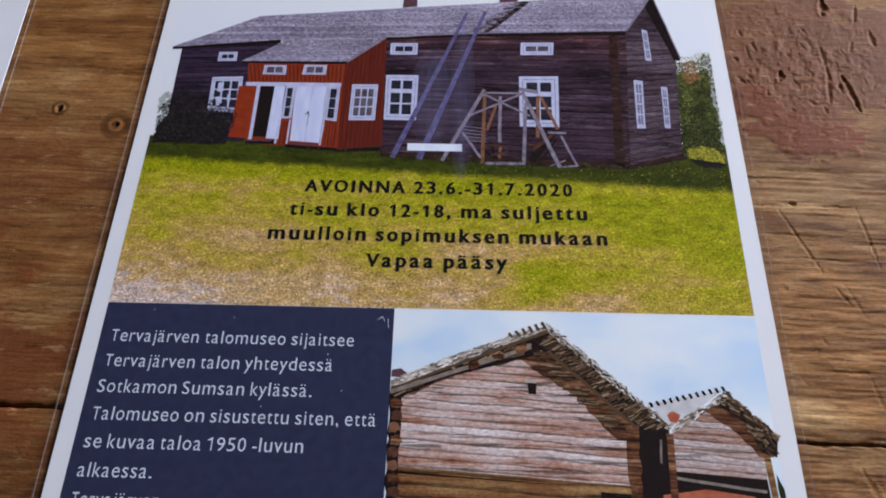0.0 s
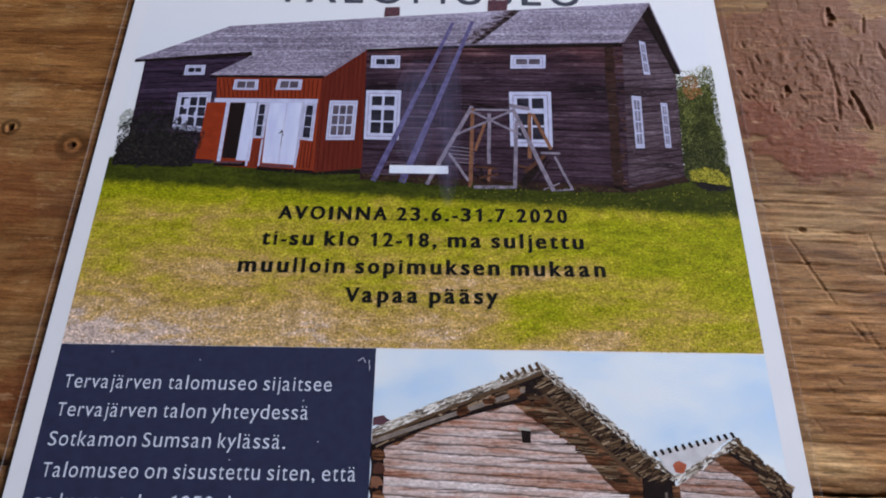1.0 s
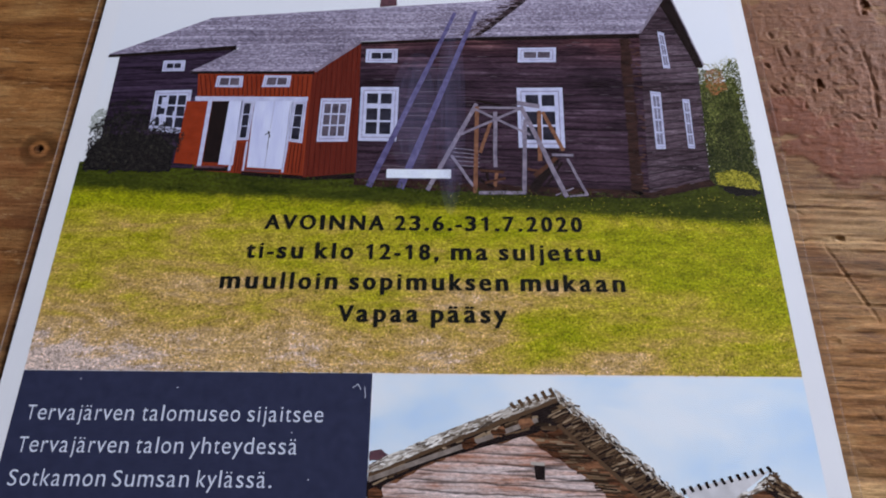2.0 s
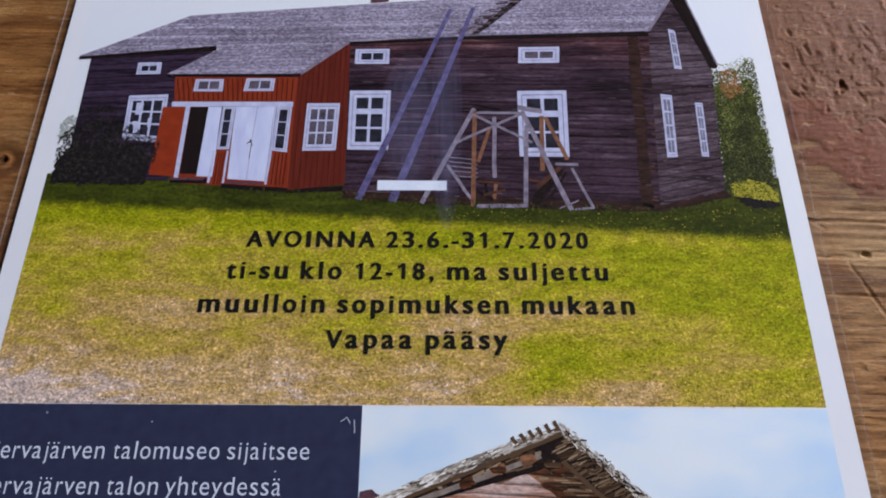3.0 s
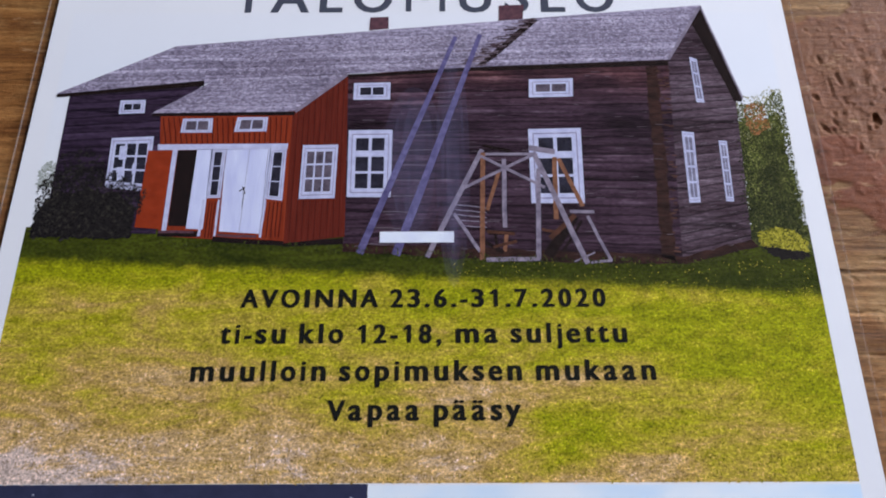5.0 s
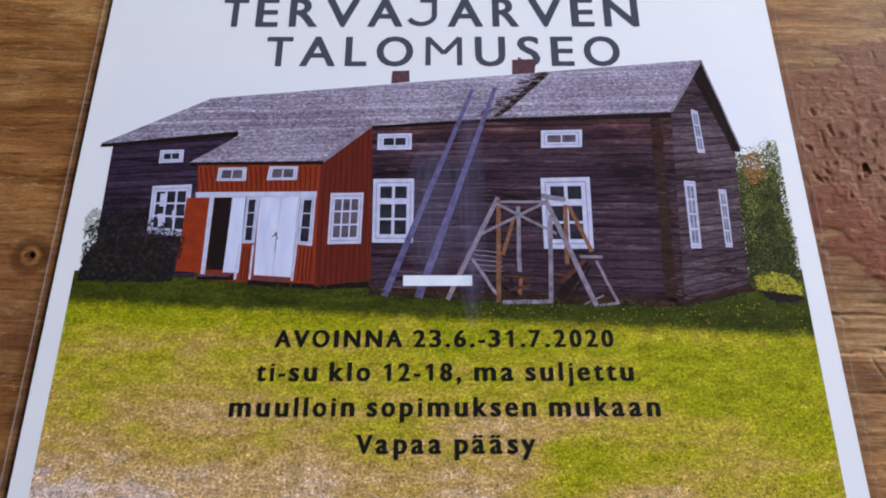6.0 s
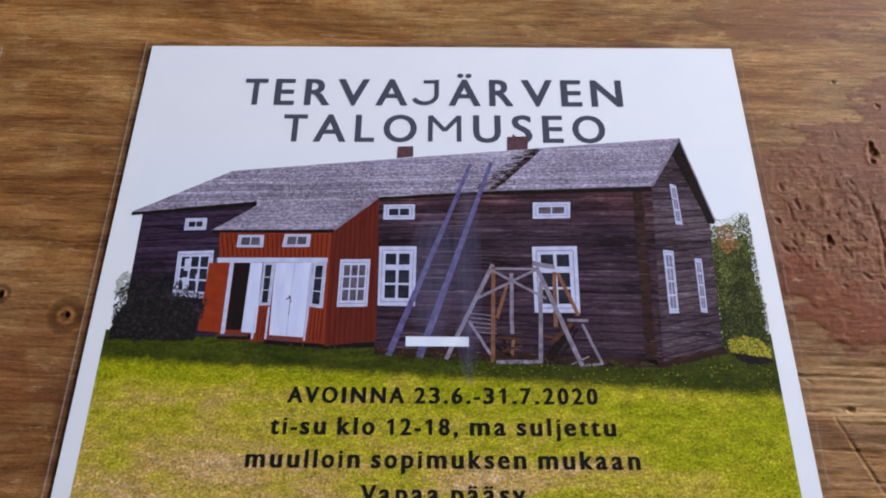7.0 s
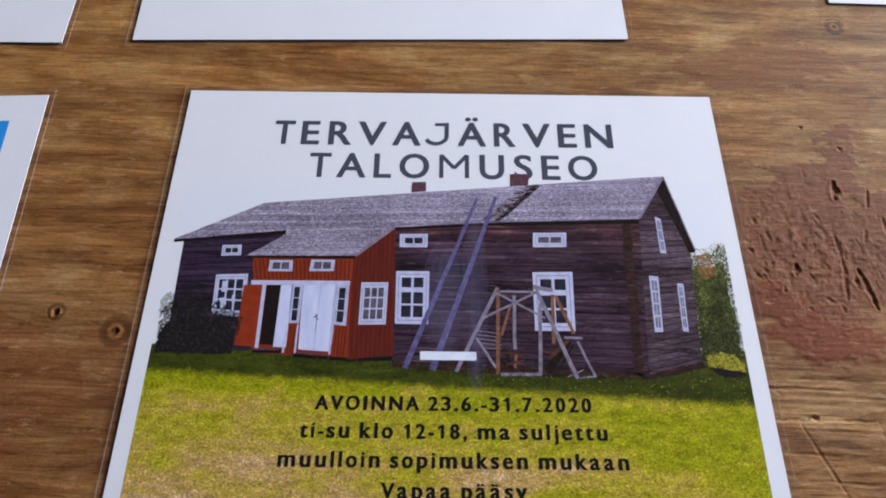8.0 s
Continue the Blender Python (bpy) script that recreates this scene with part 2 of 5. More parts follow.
    # knots: dark rings
    for kx, ky, kr in ((-0.113, -0.1027, 0.0075), (-0.135, -0.0962, 0.004), (0.166, 0.040, 0.006)):
        kx, ky = on_board(kx, ky)
        dx = maths(nt, 'SUBTRACT', c[0], kx)
        dy = maths(nt, 'SUBTRACT', c[1], ky)
        d = maths(nt, 'SQRT', maths(nt, 'ADD', maths(nt, 'MULTIPLY', dx, dx), maths(nt, 'MULTIPLY', dy, dy)))
        d = maths(nt, 'MULTIPLY', d, 1 / kr)
        d = maths(nt, 'ADD', d, maths(nt, 'MULTIPLY', maths(nt, 'SUBTRACT', blot, 0.5), 0.9))
        rings = ramp(nt, d, [(0.0, grey(0.2)), (0.2, grey(0.3)), (0.32, grey(1.3)), (0.5, grey(0.42)), (0.72, grey(0.6)), (0.86, grey(1.1)), (1.0, grey(1.0))])
        col = mix(nt, 1.0, col, rings, 'MULTIPLY')
    # pale rubbed scratches and flecks along the grain
    fl = noise_tex(nt, coords(nt, (0.3, 1, 1), 3), 380, 4, 0.65)
    col = mix(nt, ramp(nt, fl, [(0.62, grey(0)), (0.68, grey(0.3))]), col, srgb(178, 146, 108))
    dk = noise_tex(nt, coords(nt, (0.22, 1, 1), -2), 300, 4, 0.6)
    col = mix(nt, ramp(nt, dk, [(0.31, grey(0.45)), (0.37, grey(0))]), col, srgb(58, 34, 20))
    nt.links.new(col, p.inputs["Base Color"])
    nt.links.new(ramp(nt, fine, [(0.3, grey(0.5)), (0.7, grey(0.72))]), p.inputs["Roughness"])
    bump = nt.nodes.new("ShaderNodeBump")
    bump.inputs["Strength"].default_value = 0.6
    bump.inputs["Distance"].default_value = 0.0004
    nt.links.new(maths(nt, 'ADD', grain, maths(nt, 'MULTIPLY', fine, 0.5)), bump.inputs["Height"])
    nt.links.new(bump.outputs[0], p.inputs["Normal"])
    return m


def film_material(name, haze, tint=(0.8, 0.82, 0.9, 1)):
    """Clear laminating film: transparent, with its own gloss and a trace of haze."""
    m = bpy.data.materials.new(name)
    m.use_nodes = True
    nt = m.node_tree
    nt.nodes.remove(nt.nodes["Principled BSDF"])
    out = nt.nodes["Material Output"]
    clear = nt.nodes.new("ShaderNodeBsdfTransparent")
    clear.inputs[0].default_value = (0.985, 0.985, 0.99, 1)
    milk = nt.nodes.new("ShaderNodeBsdfDiffuse")
    milk.inputs[0].default_value = tint
    gloss = nt.nodes.new("ShaderNodeBsdfGlossy")
    gloss.inputs["Roughness"].default_value = 0.09
    bump = nt.nodes.new("ShaderNodeBump")
    bump.inputs["Strength"].default_value = 0.25
    bump.inputs["Distance"].default_value = 0.001
    nt.links.new(noise_tex(nt, coords(nt), 55, 3), bump.inputs["Height"])
    nt.links.new(bump.outputs[0], gloss.inputs["Normal"])
    # Schlick's curve for film of index 1.48
    lw = nt.nodes.new("ShaderNodeLayerWeight")
    lw.inputs["Blend"].default_value = 0.5
    fres = maths(nt, 'ADD', maths(nt, 'MULTIPLY', maths(nt, 'POWER', lw.outputs["Facing"], 5.0), 0.96), 0.038)
    a = nt.nodes.new("ShaderNodeMixShader")
    a.inputs[0].default_value = haze
    nt.links.new(clear.outputs[0], a.inputs[1])
    nt.links.new(milk.outputs[0], a.inputs[2])
    b = nt.nodes.new("ShaderNodeMixShader")
    nt.links.new(fres, b.inputs[0])
    nt.links.new(a.outputs[0], b.inputs[1])
    nt.links.new(gloss.outputs[0], b.inputs[2])
    nt.links.new(b.outputs[0], out.inputs[0])
    return m


def scuff_material(name, haze, tint):
    m = bpy.data.materials.new(name)
    m.use_nodes = True
    nt = m.node_tree
    nt.nodes.remove(nt.nodes["Principled BSDF"])
    clear = nt.nodes.new("ShaderNodeBsdfTransparent")
    milk = nt.nodes.new("ShaderNodeBsdfDiffuse")
    milk.inputs[0].default_value = tint
    a = nt.nodes.new("ShaderNodeMixShader")
    streak = noise_tex(nt, coords(nt, (1, 0.08, 1)), 420, 4, 0.6)
    nt.links.new(maths(nt, 'MULTIPLY', streak, 2 * haze), a.inputs[0])
    nt.links.new(clear.outputs[0], a.inputs[1])
    nt.links.new(milk.outputs[0], a.inputs[2])
    nt.links.new(a.outputs[0], nt.nodes["Material Output"].inputs[0])
    return m


def plain(name, col, rough=0.8, vary=0.12, scale=6.0):
    m, nt, p = nodes_of(name, rough, 0.3)
    f = noise_tex(nt, coords(nt), scale, 6)
    a = tuple(v * (1 - vary) for v in col) + (1,)
    b = tuple(min(1, v * (1 + vary)) for v in col) + (1,)
    nt.links.new(ramp(nt, f, [(0.3, a), (0.7, b)]), p.inputs["Base Color"])
    return m


PAPER = paper_material()
WOOD = wood_material()
FILM = film_material("clear_film", 0.003)
FILM_EDGE = film_material("film_edge", 0.055, (0.85, 0.82, 0.8, 1))
FILM_SCUFF = scuff_material("film_scuff", 0.026, (0.50, 0.50, 0.86, 1))
INK_SKY = sky_ink()
INK_CLOUD = cloud_ink()
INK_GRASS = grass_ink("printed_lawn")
INK_NAVY = ink("printed_navy", srgb(40, 43, 66), srgb(49, 53, 78), 300)
INK_BLACK = ink("black_lettering", srgb(16, 18, 14), srgb(22, 24, 20))
INK_SLATE = ink("slate_lettering", srgb(64, 68, 80), srgb(74, 78, 90))
INK_PALE = ink("pale_lettering", srgb(198, 204, 218), srgb(208, 214, 226))
INK_WHITE = ink("printed_white", srgb(178, 182, 216), srgb(208, 213, 236), 220, (1.6, 0.3, 1))
INK_RULE = ink("printed_rule", srgb(212, 218, 234), srgb(222, 228, 240), 300)
INK_FRAME = ink("printed_window_white", srgb(164, 166, 196), srgb(198, 201, 224), 400)
INK_SEAM = ink("printed_casing_seam", srgb(122, 116, 140), srgb(158, 154, 178), 400)
INK_PANE = ink("printed_dark_pane", srgb(10, 11, 18), srgb(54, 52, 66), 260)
INK_PANE_GREY = ink("printed_grey_pane", srgb(58, 50, 60), srgb(110, 100, 112), 300)
INK_PANE_PALE = ink("printed_pale_pane", srgb(84, 80, 96), srgb(140, 138, 158), 400)
INK_ROOF = course_ink("printed_shingle_rows", 1.15, 0.03, 0.0, -60, [(0.42, srgb(90, 82, 98)), (0.55, srgb(134, 126, 145)), (0.66, srgb(168, 160, 180)), (0.80, srgb(214, 208, 224))], [(0.0, grey(0.55)), (0.2, grey(0.88)), (0.7, grey(1.05)), (1.0, grey(1.15))], None, 0.4, (0.8, 1000), 0.15)
INK_ROOF_DABS = ink_islands("printed_shingles", [(0.0, srgb(84, 73, 90)), (0.35, srgb(120, 109, 128)), (0.75, srgb(154, 144, 162)), (1.0, srgb(196, 188, 204))])
INK_ROOF_DIM = ink_islands("printed_dim_shingles", [(0.0, srgb(74, 64, 80)), (0.5, srgb(106, 96, 114)), (1.0, srgb(140, 130, 150))])
LOG_ROUND = [(0.0, grey(0.30)), (0.10, grey(0.42)), (0.24, grey(0.90)), (0.6, grey(1.0)), (0.88, grey(1.16)), (0.96, grey(0.9)), (1.0, grey(0.32))]
BOARD_EDGE = [(0.0, grey(0.20)), (0.09, grey(0.34)), (0.22, grey(0.86)), (0.6, grey(1.0)), (0.90, grey(1.14)), (1.0, grey(0.28))]
LOG_TONES = [(0.42, srgb(25, 15, 21)), (0.54, srgb(49, 33, 44)), (0.66, srgb(70, 51, 64)), (0.78, srgb(118, 98, 113))]
INK_LOG = course_ink("printed_log_wall", 2.35, 0.098, 1.15, -19, LOG_TONES, LOG_ROUND, (-60, 13, (1.4, 0.98, 0.70, 1)), 0.22, (0.07, 640))
INK_LOG_LEFT = course_ink("printed_left_log_wall", 2.3, 0.19, 1.7, -96, [(0.40, srgb(20, 13, 22)), (0.56, srgb(46, 33, 50)), (0.70, srgb(66, 51, 72)), (0.85, srgb(92, 76, 100))], LOG_ROUND, None, 0.2)
INK_LOG_SIDE = course_ink("printed_gable_logs", 2.4, -0.20, -4.0, 66, [(0.38, srgb(34, 23, 28)), (0.52, srgb(62, 47, 55)), (0.66, srgb(90, 74, 84)), (0.82, srgb(140, 124, 134))], LOG_ROUND, None, 0.25, (0.14, 640))
INK_LOG_WARM = ink_islands("printed_warm_logs", [(0.0, srgb(40, 24, 22)), (1.0, srgb(92, 62, 52))])
INK_CORNER = ink("printed_corner_logs", srgb(20, 12, 13), srgb(66, 42, 36), 420, (0.5, 1.6, 1))
INK_DARK = ink("printed_dark_timber", srgb(14, 9, 10), srgb(36, 25, 24), 500)
INK_RED = ink("printed_red_boards", srgb(104, 34, 18), srgb(146, 58, 32), 500, (3.0, 0.12, 1))
INK_RED_SIDE = ink("printed_red_side", srgb(76, 25, 18), srgb(108, 40, 28), 500, (3.0, 0.15, 1))
INK_RED_DOOR = ink("printed_red_door", srgb(122, 40, 18), srgb(148, 56, 28), 300)
INK_RED_LINE = ink("printed_board_joint", srgb(56, 16, 14), srgb(84, 26, 20), 500)
INK_GREY_WOOD = ink("printed_grey_timber", srgb(96, 88, 104), srgb(150, 140, 154), 500)
INK_VIOLET = ink("printed_violet_pole", srgb(60, 53, 90), srgb(112, 106, 148), 420)
INK_BROWN_WOOD = ink("printed_brown_timber", srgb(52, 32, 26), srgb(98, 62, 48), 400)
INK_POLE = ink("printed_bleached_pole", srgb(104, 92, 84), srgb(150, 138, 128), 400)
INK_ROOF_PALE = ink("printed_pale_roof", srgb(180, 178, 180), srgb(216, 214, 216), 260)
INK_RUNG = ink("printed_rung", srgb(88, 76, 84), srgb(116, 104, 112), 500)
INK_ORANGE_WOOD = ink("printed_orange_timber", srgb(96, 62, 46), srgb(146, 102, 78), 500)
INK_BRICK = ink("printed_brick", srgb(66, 46, 56), srgb(104, 70, 76), 700)
INK_TREE_BASE = ink("printed_tree_shade", srgb(22, 28, 14), srgb(58, 64, 30), 220)
INK_LEAVES = ink_islands("printed_leaves", [(0.0, srgb(46, 52, 22)), (0.45, srgb(68, 74, 32)), (0.8, srgb(88, 92, 42)), (1.0, srgb(116, 116, 64))], (110, 0.4, 1.6))
INK_LEAVES_PALE = ink_islands("printed_pale_leaves", [(0.0, srgb(92, 98, 60)), (0.5, srgb(132, 132, 92)), (1.0, srgb(172, 168, 140))])
INK_AUTUMN = ink_islands("printed_autumn_leaves", [(0.0, srgb(96, 70, 38)), (0.6, srgb(146, 92, 54)), (1.0, srgb(170, 122, 80))])
INK_TUFTS = ink_islands("printed_tufts", [(0.0, srgb(18, 24, 8)), (0.6, srgb(48, 56, 18)), (1.0, srgb(92, 98, 40))])
INK_LEAVES_DARK = ink_islands("printed_dark_leaves", [(0.0, srgb(22, 26, 14)), (0.6, srgb(38, 44, 22)), (1.0, srgb(60, 66, 34))])
INK_YELLOW_BUSH = ink_islands("printed_yellow_bush", [(0.0, srgb(70, 72, 20)), (0.5, srgb(136, 130, 36)), (1.0, srgb(182, 172, 64))])
INK_BUSH = ink("printed_bush_shade", srgb(13, 11, 12), srgb(38, 34, 33), 380)
INK_BUSH_DABS = ink_islands("printed_bush_leaves", [(0.0, srgb(16, 14, 15)), (0.7, srgb(31, 28, 28)), (1.0, srgb(54, 51, 44))])
INK_HAZE = ink_islands("printed_far_leaves", [(0.0, srgb(128, 134, 120)), (1.0, srgb(184, 188, 188))])
INK_FLOWERS = ink_islands("printed_yellow_flowers", [(0.0, srgb(150, 140, 30)), (1.0, srgb(206, 186, 70))])
BARN_TONES = [(0.43, srgb(120, 68, 48)), (0.50, srgb(170, 126, 106)), (0.57, srgb(190, 162, 152)), (0.67, srgb(208, 192, 188)), (0.80, srgb(230, 222, 220))]
INK_BARN = course_ink("printed_barn_boards", 2.35, -0.055, 0.0, -9, BARN_TONES, BOARD_EDGE, (-180, 14, (0.85, 0.68, 0.58, 1)), 0.30, (0.05, 640), 1.0)
INK_BARN_SMALL = course_ink("printed_small_barn_boards", 1.9, -0.07, 0.0, 70, [(q, tuple(v * 0.82 for v in t[:3]) + (1.0,)) for q, t in BARN_TONES], BOARD_EDGE, None, 0.4, (0.06, 480))
INK_ROOF_RUNGS = ink_islands("printed_roof_rungs", [(0.0, srgb(44, 32, 38)), (0.6, srgb(74, 58, 64)), (1.0, srgb(128, 114, 122))])
INK_BARN_SHADE = course_ink("printed_barn_shade", 2.35, -0.055, 0.0, -9, [(0.42, srgb(44, 24, 14)), (0.54, srgb(88, 52, 32)), (0.66, srgb(134, 92, 64)), (0.80, srgb(176, 134, 104))], BOARD_EDGE, None, 0.3, (0.1, 560))
INK_EAVE = ink_islands("printed_eave_laths", [(0.0, srgb(28, 18, 12)), (0.5, srgb(72, 52, 36)), (0.85, srgb(112, 90, 66)), (1.0, srgb(160, 138, 112))])
INK_BARK = ink_islands("printed_bark_roof", [(0.0, srgb(60, 48, 38)), (0.3, srgb(128, 116, 102)), (0.7, srgb(186, 178, 168)), (1.0, srgb(232, 228, 222))])
INK_OCHRE = course_ink("printed_ochre_boards", 3.4, -0.05, 0.0, -9, [(0.40, srgb(84, 50, 30)), (0.54, srgb(128, 88, 54)), (0.66, srgb(156, 122, 78)), (0.80, srgb(186, 156, 112))], BOARD_EDGE, None, 0.3)
INK_TILE = ink("printed_red_tiles", srgb(150, 74, 52), srgb(186, 108, 80), 300)
INK_BLUE = ink("printed_bright_blue", srgb(36, 132, 206), srgb(48, 146, 216), 200)
PLASTER = plain("old_log_wall", (0.10, 0.075, 0.055), 0.8, 0.3)
CEILING = plain("dark_board_ceiling", (0.09, 0.075, 0.06))
FLOORWOOD = plain("old_floor_boards", (0.16, 0.10, 0.06), 0.6, 0.3, 3)
WHITEWOOD = plain("white_window_paint", (0.78, 0.78, 0.76), 0.5, 0.05)
LEGWOOD = plain("dark_table_wood", (0.20, 0.12, 0.07), 0.5, 0.25, 14)


# ---- mesh helpers ----
def link(name, me, mats, parent=None, label=""):
    for m in (mats if isinstance(mats, (list, tuple)) else [mats]):
        me.materials.append(m)
    ob = new(name, me)
    if parent:
        ob.parent = parent
    if label:
        ob["label"] = label
    return ob


def part(name, bm, mats, parent=None, label=""):
    me = bpy.data.meshes.new(name)
    bm.to_mesh(me)
    bm.free()
    return link(name, me, mats, parent, label)


def box(bm, x0, y0, z0, x1, y1, z1, bevel=0.0):
    r = bmesh.ops.create_cube(bm, size=1.0, matrix=Matrix.LocRotScale(
        ((x0 + x1) / 2, (y0 + y1) / 2, (z0 + z1) / 2), None, (x1 - x0, y1 - y0, z1 - z0)))
    if bevel:
        edges = {e for v in r["verts"] for e in v.link_edges}
        bmesh.ops.bevel(bm, geom=list(edges), offset=bevel, segments=2, affect='EDGES', profile=0.6)


def shape(name, mat, pts, layer, parent, label=""):
    """A flat printed patch from its corners in millimetres."""
    me = bpy.data.meshes.new(name)
    me.from_pydata([(x * MM, y * MM, layer * LAY) for x, y in pts], [], [tuple(range(len(pts)))])
    bm = bmesh.new()
    bm.from_mesh(me)
    bmesh.ops.recalc_face_normals(bm, faces=bm.faces)
    for f in bm.faces:
        if f.normal.z < 0:
            f.normal_flip()
    bmesh.ops.triangulate(bm, faces=bm.faces)
    bm.to_mesh(me)
    bm.free()
    return link(name, me, mat, parent, label)


def ragged(pts, step, rough):
    """The same outline with extra, jittered corners."""
    out = []
    for (xa, ya), (xb, yb) in zip(pts, list(pts[1:]) + [pts[0]]):
        n = max(1, int(math.hypot(xb - xa, yb - ya) / step))
        for i in range(n):
            t = i / n
            j = rough if i else rough * 0.3
            out.append((xa + (xb - xa) * t + rnd.uniform(-j, j), ya + (yb - ya) * t + rnd.uniform(-j, j)))
    return out


def inside(x, y, pts):
    hit = False
    for (xa, ya), (xb, yb) in zip(pts, list(pts[1:]) + [pts[0]]):
        if (ya > y) != (yb > y) and x < (xb - xa) * (y - ya) / (yb - ya) + xa:
            hit = not hit
    return hit


def quads(name, mat, items, layer, parent, label=""):
    """Many small flat strokes (x, y, half length, half width, angle) in one mesh."""
    verts, faces = [], []
    n = max(1, len(items))
    for i, (x, y, a, b, ang) in enumerate(items):
        c, s = math.cos(ang), math.sin(ang)
        z = layer * LAY + (i / n) * LAY * 0.9
        k = len(verts)
        for u, v in ((-a, -b), (a, -b), (a, b), (-a, b)):
            verts.append(((x + u * c - v * s) * MM, (y + u * s + v * c) * MM, z))
        faces.append((k, k + 1, k + 2, k + 3))
    me = bpy.data.meshes.new(name)
    me.from_pydata(verts, [], faces)
    ob = link(name, me, mat, parent, label)
    return ob


def dabs(name, mat, pts, count, length, width, angle, layer, parent, spread=0.1, keep=0.0, stretch=None):
    """Strokes strewn over an outline."""
    xs, ys = [p[0] for p in pts], [p[1] for p in pts]
    items, tries = [], 0
    while len(items) < count and tries < count * 12:
        tries += 1
        x, y = rnd.uniform(min(xs), max(xs)), rnd.uniform(min(ys), max(ys))
        a = rnd.uniform(*length) / 2
        b = rnd.uniform(*width) / 2
        if stretch:
            k = stretch(x, y)
            a, b = a * k, b * k
        ang = radians(angle) + rnd.gauss(0, spread)
        if not inside(x, y, pts):
            continue
        if keep and not (inside(x + a * keep * math.cos(ang), y + a * keep * math.sin(ang), pts)
                         and inside(x - a * keep * math.cos(ang), y - a * keep * math.sin(ang), pts)):
            continue
        items.append((x, y, a, b, ang))
    ob = quads(name, mat, items, layer, parent)
    ob["kind"] = "stuff"
    return ob


def beam(name, mat, a, b, w, layer, parent, w2=None):
    """A printed pole or board between two points, slightly uneven."""
    (xa, ya), (xb, yb) = a, b
    n = math.hypot(xb - xa, yb - ya)
    ux, uy = -(yb - ya) / n, (xb - xa) / n
    w2 = w2 or w
    left, right = [], []
    for i in range(5):
        t = i / 4
        h = (w + (w2 - w) * t) / 2
        j = rnd.uniform(-0.08, 0.08)
        x, y = xa + (xb - xa) * t + ux * j, ya + (yb - ya) * t + uy * j
        left.append((x + ux * h, y + uy * h))
        right.append((x - ux * h, y - uy * h))
    return shape(name, mat, left + right[::-1], layer, parent)


def window(name, corners, cols, rows, layer, parent, rim=(0.14, 0.1), pane=None, bar=0.1, head=None, lean=None):
    """A printed window: a white frame with dark panes between its bars."""
    pane = pane or INK_PANE
    (ax, ay), (bx, by), (cx, cy), (dx, dy) = corners

    def at(u, v, z):
        x = (ax * (1 - u) + bx * u) * (1 - v) + (dx * (1 - u) + cx * u) * v
        y = (ay * (1 - u) + by * u) * (1 - v) + (dy * (1 - u) + cy * u) * v
        return (x * MM, y * MM, z * LAY)
    verts = [at(0, 0, layer), at(1, 0, layer), at(1, 1, layer), at(0, 1, layer)]
    faces, mat_ids = [(0, 3, 2, 1)], [0]
    ru, rv = rim
    us = [(ru + (1 - 2 * ru) * i / cols, ru + (1 - 2 * ru) * (i + 1) / cols) for i in range(cols)]
    if head:
        vs = [(rv, rv + head)] + [(rv + head + 0.06 + (1 - 2 * rv - head - 0.06) * i / (rows - 1),
                                   rv + head + 0.06 + (1 - 2 * rv - head - 0.06) * (i + 1) / (rows - 1)) for i in range(rows - 1)]
    else:
        vs = [(rv + (1 - 2 * rv) * i / rows, rv + (1 - 2 * rv) * (i + 1) / rows) for i in range(rows)]
    for k0, k1 in ((0.52, 0.68),):
        a0, a1, b0, b1 = ru * k0, ru * k1, rv * k0, rv * k1
        for u0, u1, v0, v1 in ((a0, 1 - a0, b0, b1), (a0, 1 - a0, 1 - b1, 1 - b0), (a0, a1, b1, 1 - b1), (1 - a1, 1 - a0, b1, 1 - b1)):
            k = len(verts)
            verts += [at(u0, v0, layer + 0.4), at(u1, v0, layer + 0.4), at(u1, v1, layer + 0.4), at(u0, v1, layer + 0.4)]
            faces.append((k, k + 3, k + 2, k + 1))
            mat_ids.append(2)
    for u0, u1 in us:
        for v0, v1 in vs:
            g, h = (u1 - u0) * bar, (v1 - v0) * bar * 0.7
            k = len(verts)
            z = layer + 0.5
            verts += [at(u0 + g, v0 + h, z), at(u1 - g, v0 + h, z), at(u1 - g, v1 - h, z), at(u0 + g, v1 - h, z)]
            faces.append((k, k + 3, k + 2, k + 1))
            mat_ids.append(1)
    me = bpy.data.meshes.new(name)
    me.from_pydata(verts, [], faces)
    ob = link(name, me, [INK_FRAME, pane, INK_SEAM], parent)
    for f, i in zip(me.polygons, mat_ids):
        f.material_index = i
    return ob


def text_mesh(body, spacing, weight):
    cu = bpy.data.curves.new("lettering", 'FONT')
    cu.body = body
    cu.space_character = spacing
    cu.offset = weight
    cu.resolution_u = 4
    ob = new("lettering", cu)
    bpy.context.view_layer.update()
    me = bpy.data.meshes.new_from_object(ob.evaluated_get(bpy.context.evaluated_depsgraph_get()))
    bpy.data.objects.remove(ob)
    return me


HEIGHTS = {}
for key, mark in (("cap", "H"), ("x", "x"), ("top", "l")):
    mark_mesh = text_mesh(mark, 1.0, 0.0)
    HEIGHTS[key] = max(v.co.y for v in mark_mesh.vertices)
    bpy.data.meshes.remove(mark_mesh)
CAP = HEIGHTS["cap"]
